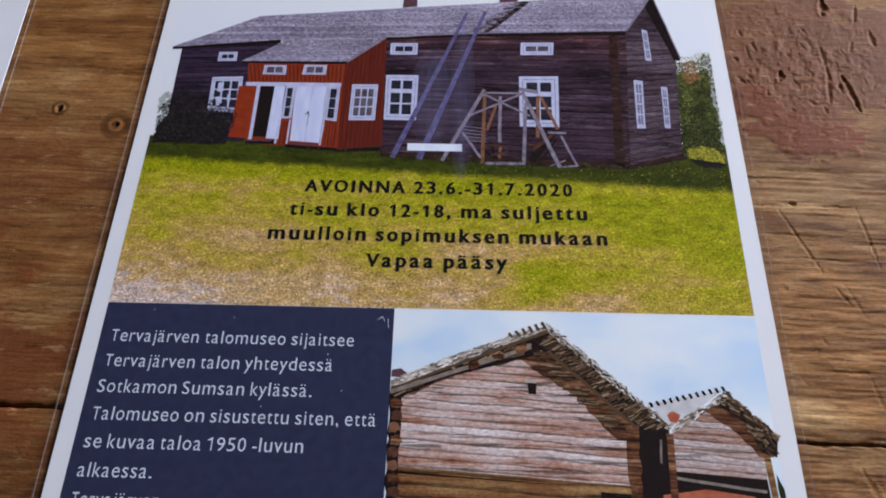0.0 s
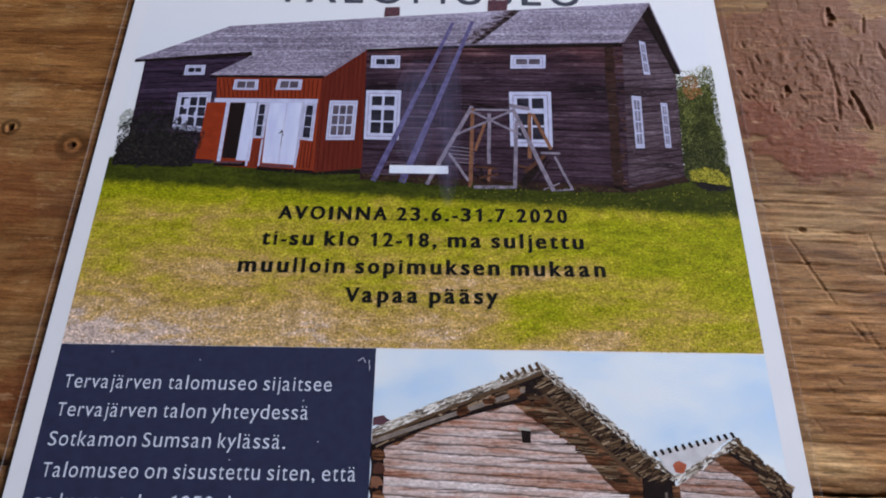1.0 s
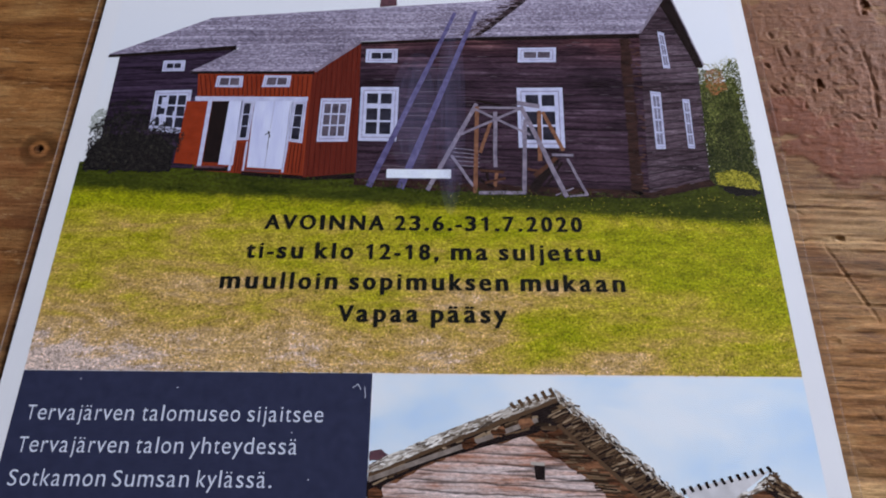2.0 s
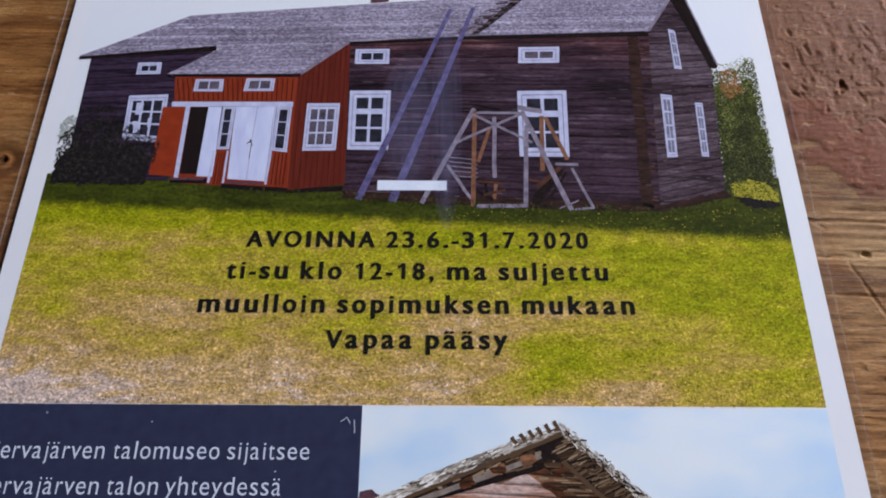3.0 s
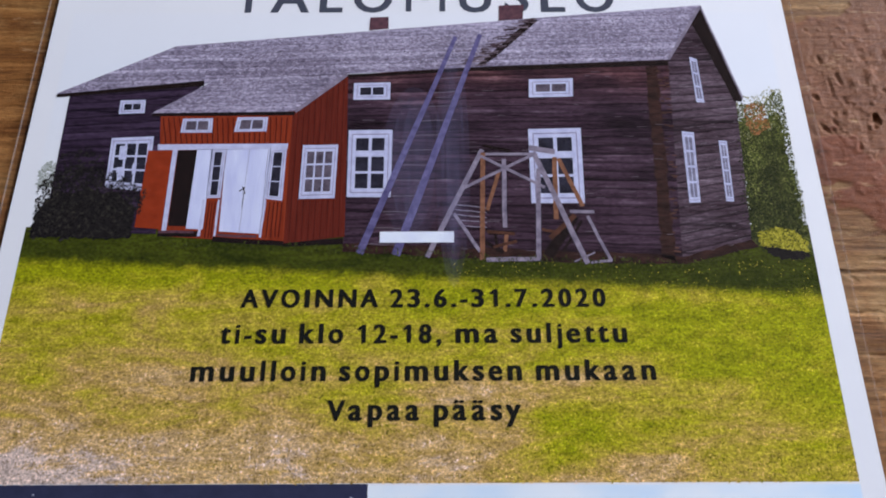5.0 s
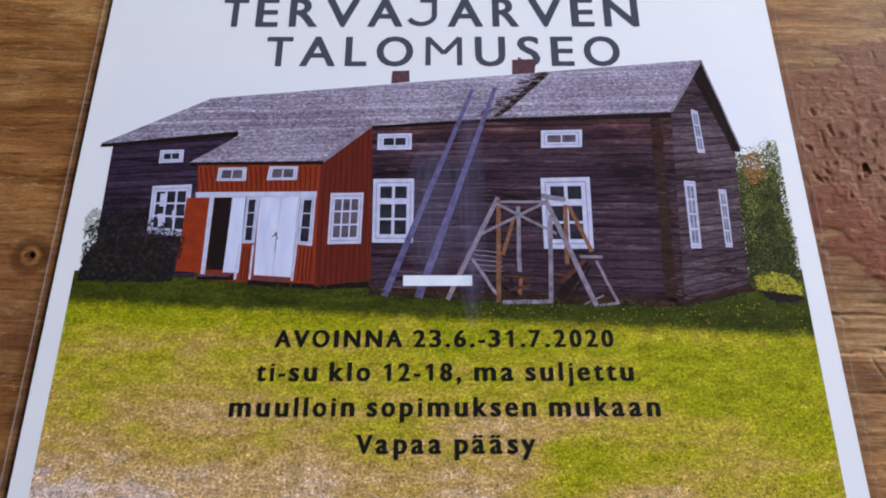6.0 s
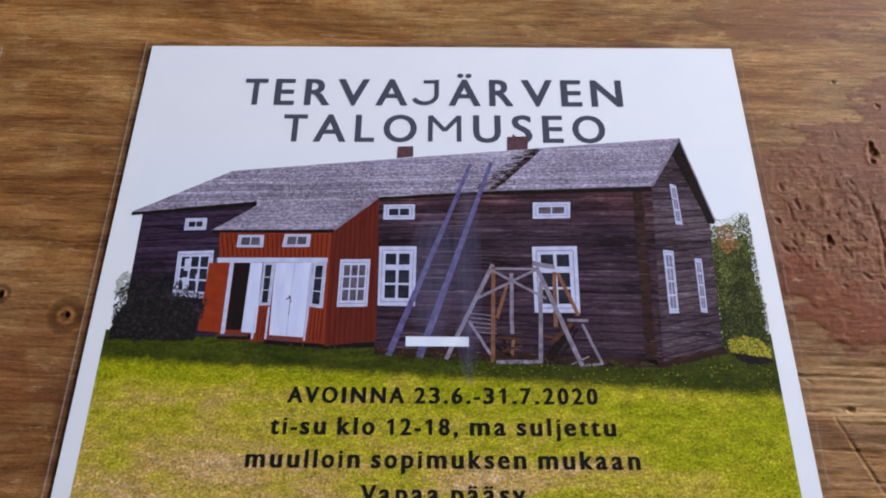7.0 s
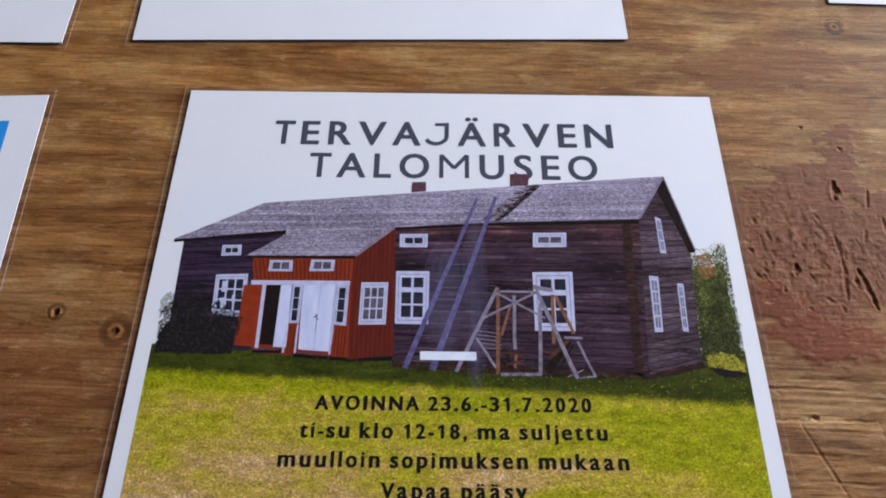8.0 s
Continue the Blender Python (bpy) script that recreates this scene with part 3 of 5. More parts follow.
# advance of each letter in thousandths of the letter size: (plain, bold)
ADVANCE = {"a": (556, 604), "ä": (556, 604), "b": (613, 633), "c": (476, 514), "d": (613, 633), "e": (561, 591), "f": (339, 387),
           "g": (548, 565), "h": (614, 657), "i": (253, 305), "j": (253, 305), "k": (525, 620), "l": (253, 305), "m": (930, 982),
           "n": (614, 657), "o": (604, 619), "p": (613, 633), "r": (408, 454), "s": (477, 497), "t": (353, 434), "u": (614, 657),
           "v": (498, 569), "y": (499, 569), "T": (553, 579), "S": (549, 551), "A": (633, 690), "V": (596, 651), "O": (779, 795),
           "I": (279, 331), "N": (754, 813), ".": (266, 285), ",": (245, 290), "-": (322, 322)}
STEM_LEFT, STEM_RIGHT = "bhiklmnpruIN", "aädhilmnuIN"
GLYPHS = {}


def glyph(ch, weight):
    """Corners (in letter sizes, from the left edge) and faces of one letter, with tall small letters."""
    if (ch, weight) not in GLYPHS:
        if ch == "1":
            k = 0.040 + 2.0 * weight
            pts = [(0.30 - k, 0), (0.30 + k, 0), (0.30 + k, CAP), (0.30 - 0.75 * k, CAP), (0.04, 0.80 * CAP), (0.04 + 0.6 * k, 0.80 * CAP - 1.1 * k), (0.30 - k, 0.80 * CAP)]
            lo = 0.04
            GLYPHS[ch, weight] = ([(x - lo, y) for x, y in pts], [tuple(range(len(pts)))], 0.30 + k - lo)
            return GLYPHS[ch, weight]
        me = text_mesh(ch, 1.0, weight)
        lo, hi = min(v.co.x for v in me.vertices), max(v.co.x for v in me.vertices)
        xh, top = HEIGHTS["x"], HEIGHTS["top"]
        pts = []
        for v in me.vertices:
            y = v.co.y
            if ch.islower() and y > 0:
                y = y / xh * 0.75 * CAP if y < xh else (0.75 + 0.315 * (y - xh) / (top - xh)) * CAP
            pts.append((v.co.x - lo, y))
        GLYPHS[ch, weight] = (pts, [tuple(f.vertices) for f in me.polygons], hi - lo)
        bpy.data.meshes.remove(me)
    return GLYPHS[ch, weight]


def lettering(name, words, base, cap, mat, layer, parent, spacing=0.1, weight=0.0, label="", bold=0.0):
    """A line of print: words with the x at which each starts and ends, on one base line, with capitals of the given height (millimetres)."""
    verts, faces = [], []
    for body, x0, x1 in words:
        pen, spans = 0.0, []
        for ch in body:
            adv = ADVANCE.get(ch, (571, 571))[1 if bold else 0] / 1000
            stem, bowl = (0.072, 0.045) if bold else (0.072, 0.048)
            left = 0.0 if ch in "AVvy" else stem if ch in STEM_LEFT else bowl
            right = 0.0 if ch in "AVvyk" else stem if ch in STEM_RIGHT else bowl
            if ch in "tfr-":
                left, right = min(left, 0.03) if ch != "r" else left, 0.02
            if ch == "1":
                left, right = 0.09, 0.17
            spans.append((pen + left, pen + adv - right))
            pen += adv + spacing
        lo, hi = spans[0][0], spans[-1][1]
        k = (x1 - x0) / (hi - lo)
        for ch, (a, b) in zip(body, spans):
            pts, polys, wide = glyph(ch, weight)
            a, b = x0 + (a - lo) * k + bold, x0 + (b - lo) * k - bold
            for j, dx in enumerate((-bold, bold) if bold else (0.0,)):
                n = len(verts)
                verts += [((a + dx + x * (b - a) / wide) * MM, (base + y * cap / CAP) * MM, (layer + 0.3 * j) * LAY) for x, y in pts]
                faces += [tuple(n + i for i in f) for f in polys]
    me = bpy.data.meshes.new(name)
    me.from_pydata(verts, [], faces)
    return link(name, me, mat, parent, label)


# ---- laminated sheets ----
def laminated_sheet(name, label, width=210.0, height=297.0, border=2.5, rise=0.0):
    """Paper sealed in clear film; its own zero is the paper's top centre, on the paper's face."""
    paper_bm = bmesh.new()
    box(paper_bm, -width / 2 * MM, -height * MM, -0.0003, width / 2 * MM, 0, 0.0)
    paper = part(name, paper_bm, PAPER)
    tagged(paper, label, "poster", "laminated posters on the table")
    w, b = width / 2, border
    # the film over, beside and under the paper
    bm = bmesh.new()
    z1 = 0.00018
    xs = [-w - b, -w, w, w + b]
    ys = [-height - b, -height, 0, b]
    # upper skin
    grid = {}
    for i, x in enumerate(xs):
        for j, y in enumerate(ys):
            grid[i, j] = bm.verts.new((x * MM, y * MM, z1))
    for i in range(3):
        for j in range(3):
            bm.faces.new((grid[i, j], grid[i + 1, j], grid[i + 1, j + 1], grid[i, j + 1]))
    part("film", bm, FILM, paper, "clear glossy laminating film")
    # cut rim of the film, a bright hairline
    bm = bmesh.new()
    e = 0.16
    for x0, y0, x1, y1 in ((-w - b, -height - b, -w - b + e, b), (w + b - e, -height - b, w + b, b),
                           (-w - b, b - e, w + b, b), (-w - b, -height - b, w + b, -height - b + e)):
        box(bm, x0 * MM, y0 * MM, -0.0003, x1 * MM, y1 * MM, 0.00017)
    part("film_edge", bm, FILM_EDGE, paper, "pale cut edge of the film")
    return paper


poster = laminated_sheet("museum_poster", "laminated white museum poster with two photos lying on the table")

# -- title and the photo of the house
lettering("title_line", [("T", -68.9, -61), ("E", -58.2, -51.2), ("R", -47.6, -38.6), ("V", -36.1, -25), ("A", -22.7, -11.5), ("Ä", 2.8, 14), ("R", 17.1, 25.5), ("V", 28.4, 39.4), ("E", 42.2, 49.4), ("N", 52.7, 63.6)], -25.5, 10.8, INK_SLATE, 16, poster, 0.1, 0.012, "slate grey capitals", 0.17)
lettering("title_line", [("T", -53.9, -45.7), ("A", -43.4, -32.1), ("L", -29.2, -22.5), ("O", -19.5, -8), ("U", 11.2, 20.7), ("S", 24.4, 31.5), ("E", 34.9, 42), ("O", 45.1, 56.4)], -40.5, 10.7, INK_SLATE, 4, poster, 0.1, 0.012, "slate grey capitals", 0.17)
J_ARC = [(-5.6 + 4.2 * math.cos(radians(a)), -21.0 - 3.7 * math.sin(radians(a))) for a in range(0, 151, 15)]
quads("title_letter", INK_SLATE, [(-1.4, -18.0, 3.4, 0.8, radians(90)), (-3.4, -15.5, 2.6, 0.7, 0.0)]
      + [((xa + xb) / 2, (ya + yb) / 2, 0.75, 0.8, math.atan2(yb - ya, xb - xa)) for (xa, ya), (xb, yb) in zip(J_ARC, J_ARC[1:])], 16, poster)
quads("title_letter", INK_SLATE, [(-3.4, -35.1, 5.3, 0.82, radians(90)), (6.4, -35.1, 5.3, 0.82, radians(90)), (-0.95, -33.0, 3.9, 0.8, radians(-50)), (3.95, -33.0, 3.9, 0.8, radians(50))], 4, poster)

photo = shape("house_photo", INK_SKY, [(-99.7, -41.0), (99.6, -41.0), (99.2, -169.8), (-99.8, -169.8)], 1, poster,
              "printed photo of a dark log house with a red porch")
LAWN = [(-99.8, -107.5), (99.5, -107.5), (99.2, -169.7), (-99.8, -169.7)]
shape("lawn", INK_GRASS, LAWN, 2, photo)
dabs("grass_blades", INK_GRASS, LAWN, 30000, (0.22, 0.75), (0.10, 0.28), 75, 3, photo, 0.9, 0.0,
     lambda x, y: 0.55 + 0.65 * min(1, max(0, (-115 - y) / 50)))
dabs("lawn_flowers", INK_FLOWERS, [(10, -116), (98, -117), (99, -133), (40, -127), (5, -123)], 240, (0.16, 0.36), (0.12, 0.24), 0, 7, photo, 1.0)

# far leaves, tree and bushes
dabs("far_leaves", INK_HAZE, [(-99.6, -97), (-99.6, -91), (-97.6, -88.5), (-94.6, -90), (-94, -96)], 260, (0.3, 0.9), (0.25, 0.6), 40, 2, photo, 1.0)
TREE = [(84.5, -76), (88.0, -71.5), (90.5, -72.5), (92.5, -70.5), (94.5, -71.5), (97, -67.5), (99.5, -69), (99.4, -115), (84.0, -113)]
shape("tree", INK_TREE_BASE, ragged([(85, -80), (88, -76), (92, -77), (95, -75), (98.0, -75), (98.6, -115), (85, -113)], 0.6, 0.9), 3, photo)
dabs("tree_leaves", INK_LEAVES_PALE, [(84.5, -74), (88.0, -69.5), (92.5, -68.8), (97, -65.8), (99.4, -67), (99.4, -78), (84.5, -84)], 420, (0.2, 0.7), (0.14, 0.45), 70, 3.5, photo, 0.9)
dabs("tree_leaves", INK_LEAVES, TREE, 5200, (0.2, 0.6), (0.14, 0.42), 70, 5, photo, 0.8)
dabs("tree_leaves", INK_LEAVES_DARK, ragged([(84, -92), (88, -98), (91, -91), (95, -101), (98.4, -94), (98.4, -115), (84, -113)], 1.5, 1.6), 1300, (0.2, 0.6), (0.12, 0.4), 70, 6.2, photo, 0.8)
dabs("tree_leaves", INK_LEAVES_DARK, [(84.5, -82), (87.5, -84), (87, -112), (84, -112)], 350, (0.2, 0.6), (0.12, 0.4), 70, 6.4, photo, 0.8)
dabs("autumn_leaves", INK_AUTUMN, [(88.5, -72), (94, -71), (94.5, -79), (90, -82), (88.3, -78)], 230, (0.25, 0.7), (0.2, 0.45), 30, 6.1, photo, 1.0)

# log walls
WALL_LEFT = [(-95.9, -68.4), (-57.8, -63.5), (-69.6, -74.6), (-66.5, -109.5), (-95.2, -109.0)]
shape("log_wall", INK_LOG_LEFT, WALL_LEFT, 7, photo)
WALL_MAIN = [(-19.8, -62.1), (17, -58.7), (69.7, -57.2), (66.3, -117.5), (60.7, -117), (-18.9, -113.5)]
shape("log_wall", INK_LOG, WALL_MAIN, 7, photo)
WALL_GABLE = [(69.6, -57.2), (81.1, -39.9), (86.7, -70.8), (84.4, -113.1), (66.3, -117.7)]
shape("gable_wall", INK_LOG_SIDE, WALL_GABLE, 7, photo)
shape("house_corner", INK_CORNER, ragged([(63, -59.7), (66.3, -59.3), (64.6, -117.5), (61.3, -116.2)], 1.6, 0.35), 11, photo)
dabs("corner_logs", INK_LOG_WARM, [(66, -60), (69.5, -59), (66.3, -116), (64.5, -116)], 60, (0.8, 1.8), (0.2, 0.5), 0, 12, photo, 0.1)
shape("wall_foot", INK_CORNER, ragged([(-19, -112.3), (61, -115.4), (66, -116.2), (84.4, -111.5), (86, -113.5), (66, -118.2), (20, -117.0), (-19, -114.6)], 2, 0.3), 11, photo)

dabs("log_highlight", INK_RUNG, WALL_MAIN, 90, (1.0, 4.0), (0.08, 0.16), 0, 11.2, photo, 0.03, 0.8)
dabs("log_highlight", INK_RUNG, WALL_GABLE, 90, (0.8, 2.5), (0.08, 0.16), 9, 11.2, photo, 0.03, 0.8)

# roofs
ROOF = [(-99.4, -67.7), (-68.8, -52.3), (81.3, -38.4), (70.2, -57.2), (17, -59.5), (-15.2, -61.4), (-20, -61.6), (-58.2, -64.6), (-99.2, -68.7)]
PORCH_ROOF = [(-58.2, -64.6), (-20, -61.4), (-34.4, -73.7), (-72.8, -74.3)]
shape("main_roof", INK_ROOF, ROOF, 12, photo)
shape("porch_roof", INK_ROOF, PORCH_ROOF, 12, photo)
dabs("shingles", INK_ROOF_DIM, [(-98.5, -67.8), (-68.8, -52.8), (-20, -48.3), (-25, -60.5), (-58, -64.0)], 1500, (0.35, 0.9), (0.10, 0.24), 4, 13, photo, 0.12, 0.9)
dabs("shingles", INK_ROOF_DABS, [(-56, -64.4), (-48, -55), (80.5, -39.2), (70.0, -56.8), (17, -59.0), (-15, -61.0), (-20, -61.2)], 6000, (0.25, 0.7), (0.10, 0.22), 4, 14, photo, 0.14, 0.9)
dabs("shingles", INK_ROOF_DABS, PORCH_ROOF, 900, (0.35, 0.9), (0.10, 0.24), 2, 14, photo, 0.12, 0.9)
beam("eave", INK_DARK, (-99.4, -68.5), (-59.5, -64.6), 1.0, 15, photo, 1.8)
beam("eave", INK_DARK, (-72.5, -74.6), (-33.8, -74.4), 1.0, 15, photo, 1.2)
beam("eave", INK_GREY_WOOD, (-33.8, -73.8), (-20.0, -61.8), 1.1, 15, photo)
beam("eave", INK_DARK, (-20.0, -62.4), (17.0, -60.2), 1.0, 15, photo)
beam("eave", INK_DARK, (17.0, -60.2), (69.6, -58.3), 1.5, 15, photo, 1.7)
shape("barge_board", INK_DARK, [(81.3, -38.8), (88.6, -70.2), (88.2, -71), (86.1, -70.8), (84.6, -65.3), (77.7, -44.5)], 13, photo)
beam("barge_board", INK_GREY_WOOD, (69.9, -57.0), (81.0, -38.9), 0.9, 16, photo)
beam("barge_board", INK_GREY_WOOD, (81.1, -38.6), (88.6, -70.0), 0.5, 16, photo)
shape("chimney", INK_BRICK, [(-14.3, -42.5), (-9.1, -42.3), (-9, -46.4), (-14.5, -47)], 15, photo)
shape("chimney", INK_BRICK, [(22.8, -38.4), (30, -38.1), (29.5, -43.2), (22.6, -43.7)], 15, photo)
ROOF_LADDER = [(30.2, -42.6), (34, -42.5), (21.3, -55.5), (17, -59.3), (11.5, -58.7), (20, -51.2)]
dabs("roof_ladder", INK_ROOF_RUNGS, ROOF_LADDER, 90, (2.0, 3.6), (0.2, 0.4), 6, 15.0, photo, 0.08)
shape("roof_ladder_shade", INK_DARK, [(31, -43.6), (34, -43.5), (21.5, -56), (17.5, -59.2), (16.0, -59), (26, -49)], 14.95, photo)

# porch
shape("porch_front", INK_RED, [(-70.1, -74.9), (-34.4, -73.7), (-34, -112.2), (-65.9, -110.1)], 13, photo)
shape("porch_side", INK_RED_SIDE, [(-34.4, -73.7), (-19.8, -62.1), (-18.6, -110.4), (-34, -112.2)], 13, photo)
for i in range(24):
    f = i / 24
    beam("board_joint", INK_RED_LINE, (-69.3 + 35 * f, -75.6), (-67.5 + 33.3 * f, -83.6), 0.3, 14, photo)
for x in (-53.9, -53.1, -52.4, -38.4, -37.3, -36.2, -35.2):
    beam("board_joint", INK_RED_LINE, (x, -100.6), (x - 0.1, -110.6), 0.3, 14, photo)
for i in range(9):
    f = (i + 0.5) / 9
    beam("board_joint", INK_RED_LINE, (-33.6 + 13.5 * f, -74.0 + 11.3 * f), (-33.4 + 14 * f, -111.6 + 0.9 * f), 0.26, 14, photo)
shape("door_frame", INK_FRAME, [(-69.6, -83.8), (-34.9, -83.6), (-34.9, -85.3), (-69.4, -85.5)], 15, photo)
shape("doorway", INK_DARK, [(-64, -85.6), (-58.9, -85.5), (-59.1, -107.5), (-63.8, -107.3)], 14.5, photo)
shape("open_door", INK_RED_DOOR, [(-71.9, -85.6), (-65.4, -85.8), (-65.6, -108.2), (-72.2, -107.7)], 15.5, photo)
shape("door_frame", INK_FRAME, [(-65.4, -85.4), (-64.1, -85.4), (-64, -109), (-65.2, -109)], 15, photo)
shape("door_leaf", INK_WHITE, [(-58.9, -85.3), (-54.8, -85.3), (-54.8, -108.3), (-59.1, -108.1)], 15, photo)
shape("door_leaf", INK_WHITE, [(-51.2, -85.3), (-39.3, -85.3), (-40, -109.6), (-50.6, -108.9)], 15, photo)
shape("red_panel", INK_RED, [(-54.7, -99.6), (-51.5, -99.6), (-51.5, -110.1), (-54.6, -110.1)], 13.8, photo)
beam("door_frame", INK_FRAME, (-55.4, -100), (-55.6, -110.2), 0.7, 15.8, photo)
beam("door_frame", INK_FRAME, (-39.6, -100), (-40.0, -110.6), 0.6, 15.8, photo)
beam("door_frame", INK_FRAME, (-51.5, -100), (-51.6, -110.2), 0.6, 15.8, photo)
window("side_light", [(-55.1, -85.3), (-51.2, -85.3), (-51.3, -99.5), (-54.9, -99.6)], 1, 3, 15, photo, (0.22, 0.05), bar=0.05)
window("side_light", [(-39.5, -85.3), (-35.1, -85.2), (-35.2, -100.4), (-39.8, -99.8)], 1, 3, 15, photo, (0.22, 0.06), bar=0.05)
beam("door_latch", INK_DARK, (-46.6, -97.6), (-45.2, -96.6), 0.35, 16.2, photo)
beam("door_latch", INK_DARK, (-45.8, -96.2), (-45.0, -98.4), 0.3, 16.2, photo)
beam("door_latch", INK_DARK, (-45.4, -98.0), (-45.5, -102.5), 0.14, 16.2, photo)
beam("door_seam", INK_GREY_WOOD, (-51.0, -85.4), (-51.3, -109), 0.14, 16.2, photo)
beam("door_seam", INK_GREY_WOOD, (-45.0, -85.4), (-45.4, -109.6), 0.10, 16.2, photo)
beam("door_seam", INK_GREY_WOOD, (-40.0, -85.4), (-40.2, -109.6), 0.14, 16.2, photo)
beam("porch_step", INK_DARK, (-66, -109.4), (-56, -109.6), 1.6, 14.6, photo)
beam("porch_step", INK_BRICK, (-66, -108.9), (-57, -109.0), 0.7, 15.2, photo)
beam("porch_step", INK_DARK, (-52, -111.0), (-34, -112.2), 1.3, 14.6, photo)
beam("porch_step", INK_BRICK, (-51, -109.9), (-41, -110.4), 0.7, 15.2, photo)
beam("porch_foot", INK_DARK, (-34, -112.4), (-19, -111.6), 1.6, 12.5, photo)

# windows of the house
window("porch_window", [(-63.9, -75.9), (-55.8, -75.8), (-55.6, -80.2), (-64.1, -80.2)], 2, 1, 15, photo, (0.12, 0.16), INK_PANE_GREY, 0.06)
window("porch_window", [(-49.2, -75.5), (-40.9, -75.5), (-41, -79.9), (-49.7, -80)], 2, 1, 15, photo, (0.12, 0.16), INK_PANE_GREY, 0.06)
window("attic_window", [(-81.7, -70.1), (-74.8, -69.9), (-74.6, -74.1), (-81.6, -74.4)], 2, 1, 15, photo, (0.16, 0.26), INK_PANE, 0.06)
window("house_window", [(-82.2, -81.8), (-71, -81.3), (-70.3, -97.6), (-81.6, -96.5)], 3, 3, 15, photo, (0.10, 0.11), INK_PANE, 0.10)
for pts in ([(-79.6, -84.2), (-77.6, -84.1), (-77.4, -88.2), (-79.4, -88.3)], [(-79.5, -90.6), (-77.4, -90.4), (-77.2, -94.4), (-78.9, -94.6)], [(-75.4, -89.4), (-74.3, -89.3), (-74.2, -92.4), (-75.1, -92.6)]):
    shape("pane_glint", INK_FRAME, ragged(pts, 1.0, 0.15), 15.8, photo)
window("porch_side_window", [(-30.9, -84.1), (-21.5, -84), (-21.7, -99.7), (-31, -99.9)], 3, 3, 15, photo, (0.12, 0.11), INK_PANE_GREY, 0.10)
window("house_window", [(-18.9, -79.6), (-7.1, -79.5), (-7.2, -99.5), (-18.6, -99.4)], 2, 3, 15, photo, (0.14, 0.11), INK_PANE, 0.10, 0.22)
window("attic_window", [(-18.1, -64.7), (-8, -64.5), (-8, -70), (-18.1, -70.1)], 2, 1, 15, photo, (0.16, 0.26), INK_PANE, 0.06)
window("attic_window", [(30.3, -63.6), (42.5, -63.3), (42.1, -69.2), (30, -69.5)], 2, 1, 15, photo, (0.14, 0.28), INK_PANE_GREY, 0.05)
window("house_window", [(29.3, -79.4), (43.5, -79.1), (43, -101.3), (29.2, -101.3)], 2, 3, 15, photo, (0.15, 0.11), INK_PANE, 0.10, 0.22)
window("gable_window", [(75.7, -56.3), (77.7, -57.1), (78, -71.3), (75.8, -71.1)], 2, 3, 15, photo, (0.17, 0.06), INK_PANE_PALE, 0.10)
window("gable_window", [(70.6, -80.2), (73.8, -80.6), (72.9, -101.2), (70, -101.3)], 2, 4, 15, photo, (0.17, 0.06), INK_PANE_PALE, 0.10)
window("gable_window", [(80.1, -83), (82.3, -83.2), (81.6, -101), (79.6, -100.9)], 2, 4, 15, photo, (0.17, 0.06), INK_PANE_PALE, 0.10)

# ladder and the timber well frame
LADDER_L, LADDER_R = ((10.2, -49.3), (-14.7, -115.0)), ((17.1, -48.5), (-5.6, -115.5))
for i in range(14):
    f = 0.08 + 0.88 * i / 13
    a = [LADDER_L[0][k] + (LADDER_L[1][k] - LADDER_L[0][k]) * f for k in (0, 1)]
    b = [LADDER_R[0][k] + (LADDER_R[1][k] - LADDER_R[0][k]) * f for k in (0, 1)]
    beam("rung", INK_RUNG, a, b, 0.22, 16, photo)
beam("ladder_pole", INK_VIOLET, *LADDER_L, 1.2, 16.5, photo, 1.9)
beam("ladder_pole", INK_VIOLET, *LADDER_R, 1.3, 16.5, photo, 2.2)

TIMBERS = (
    (22.5, -88.4, 22.1, -108.1, 1.4, 0), (21.0, -92.2, 17.7, -103.2, 1.2, 1), (35.9, -87.9, 35.3, -105.8, 1.5, 1),
    (40.0, -104.9, 32.6, -115.8, 3.2, 2), (36.9, -88.3, 42.4, -102.2, 1.4, 1), (43.4, -104.9, 48.3, -117.1, 1.0, 0),
    (9.2, -104.1, 15.6, -114.6, 1.1, 0), (17.2, -116.8, 30.5, -116.5, 1.4, 0), (17.9, -109.4, 24.2, -109.6, 1.5, 2),
    (19.6, -109.8, 20.2, -114.6, 1.0, 2), (22.5, -109.8, 21.9, -114.6, 1.2, 1), (43.3, -117.5, 48.7, -117.1, 0.8, 0))
SLATS = [(9.0 + 0.5 * i, -101.5 - 1.5 * i, 17.5, -102.6 - 1.35 * i, 0.35, 0) for i in range(5)]
BENCH = [(17.5, -109.2, 24.6, -109.9, 1.0, 3), (17.0, -112.0, 21.5, -114.8, 1.2, 2), (19, -113.5, 25.0, -111.8, 1.0, 3), (31.5, -108.6, 36, -109.6, 0.9, 3), (33.5, -111, 40.2, -104.6, 1.6, 3), (36.5, -114.8, 41.8, -106.2, 0.8, 2), (39.2, -117.4, 44.5, -114.8, 0.5, 0)]
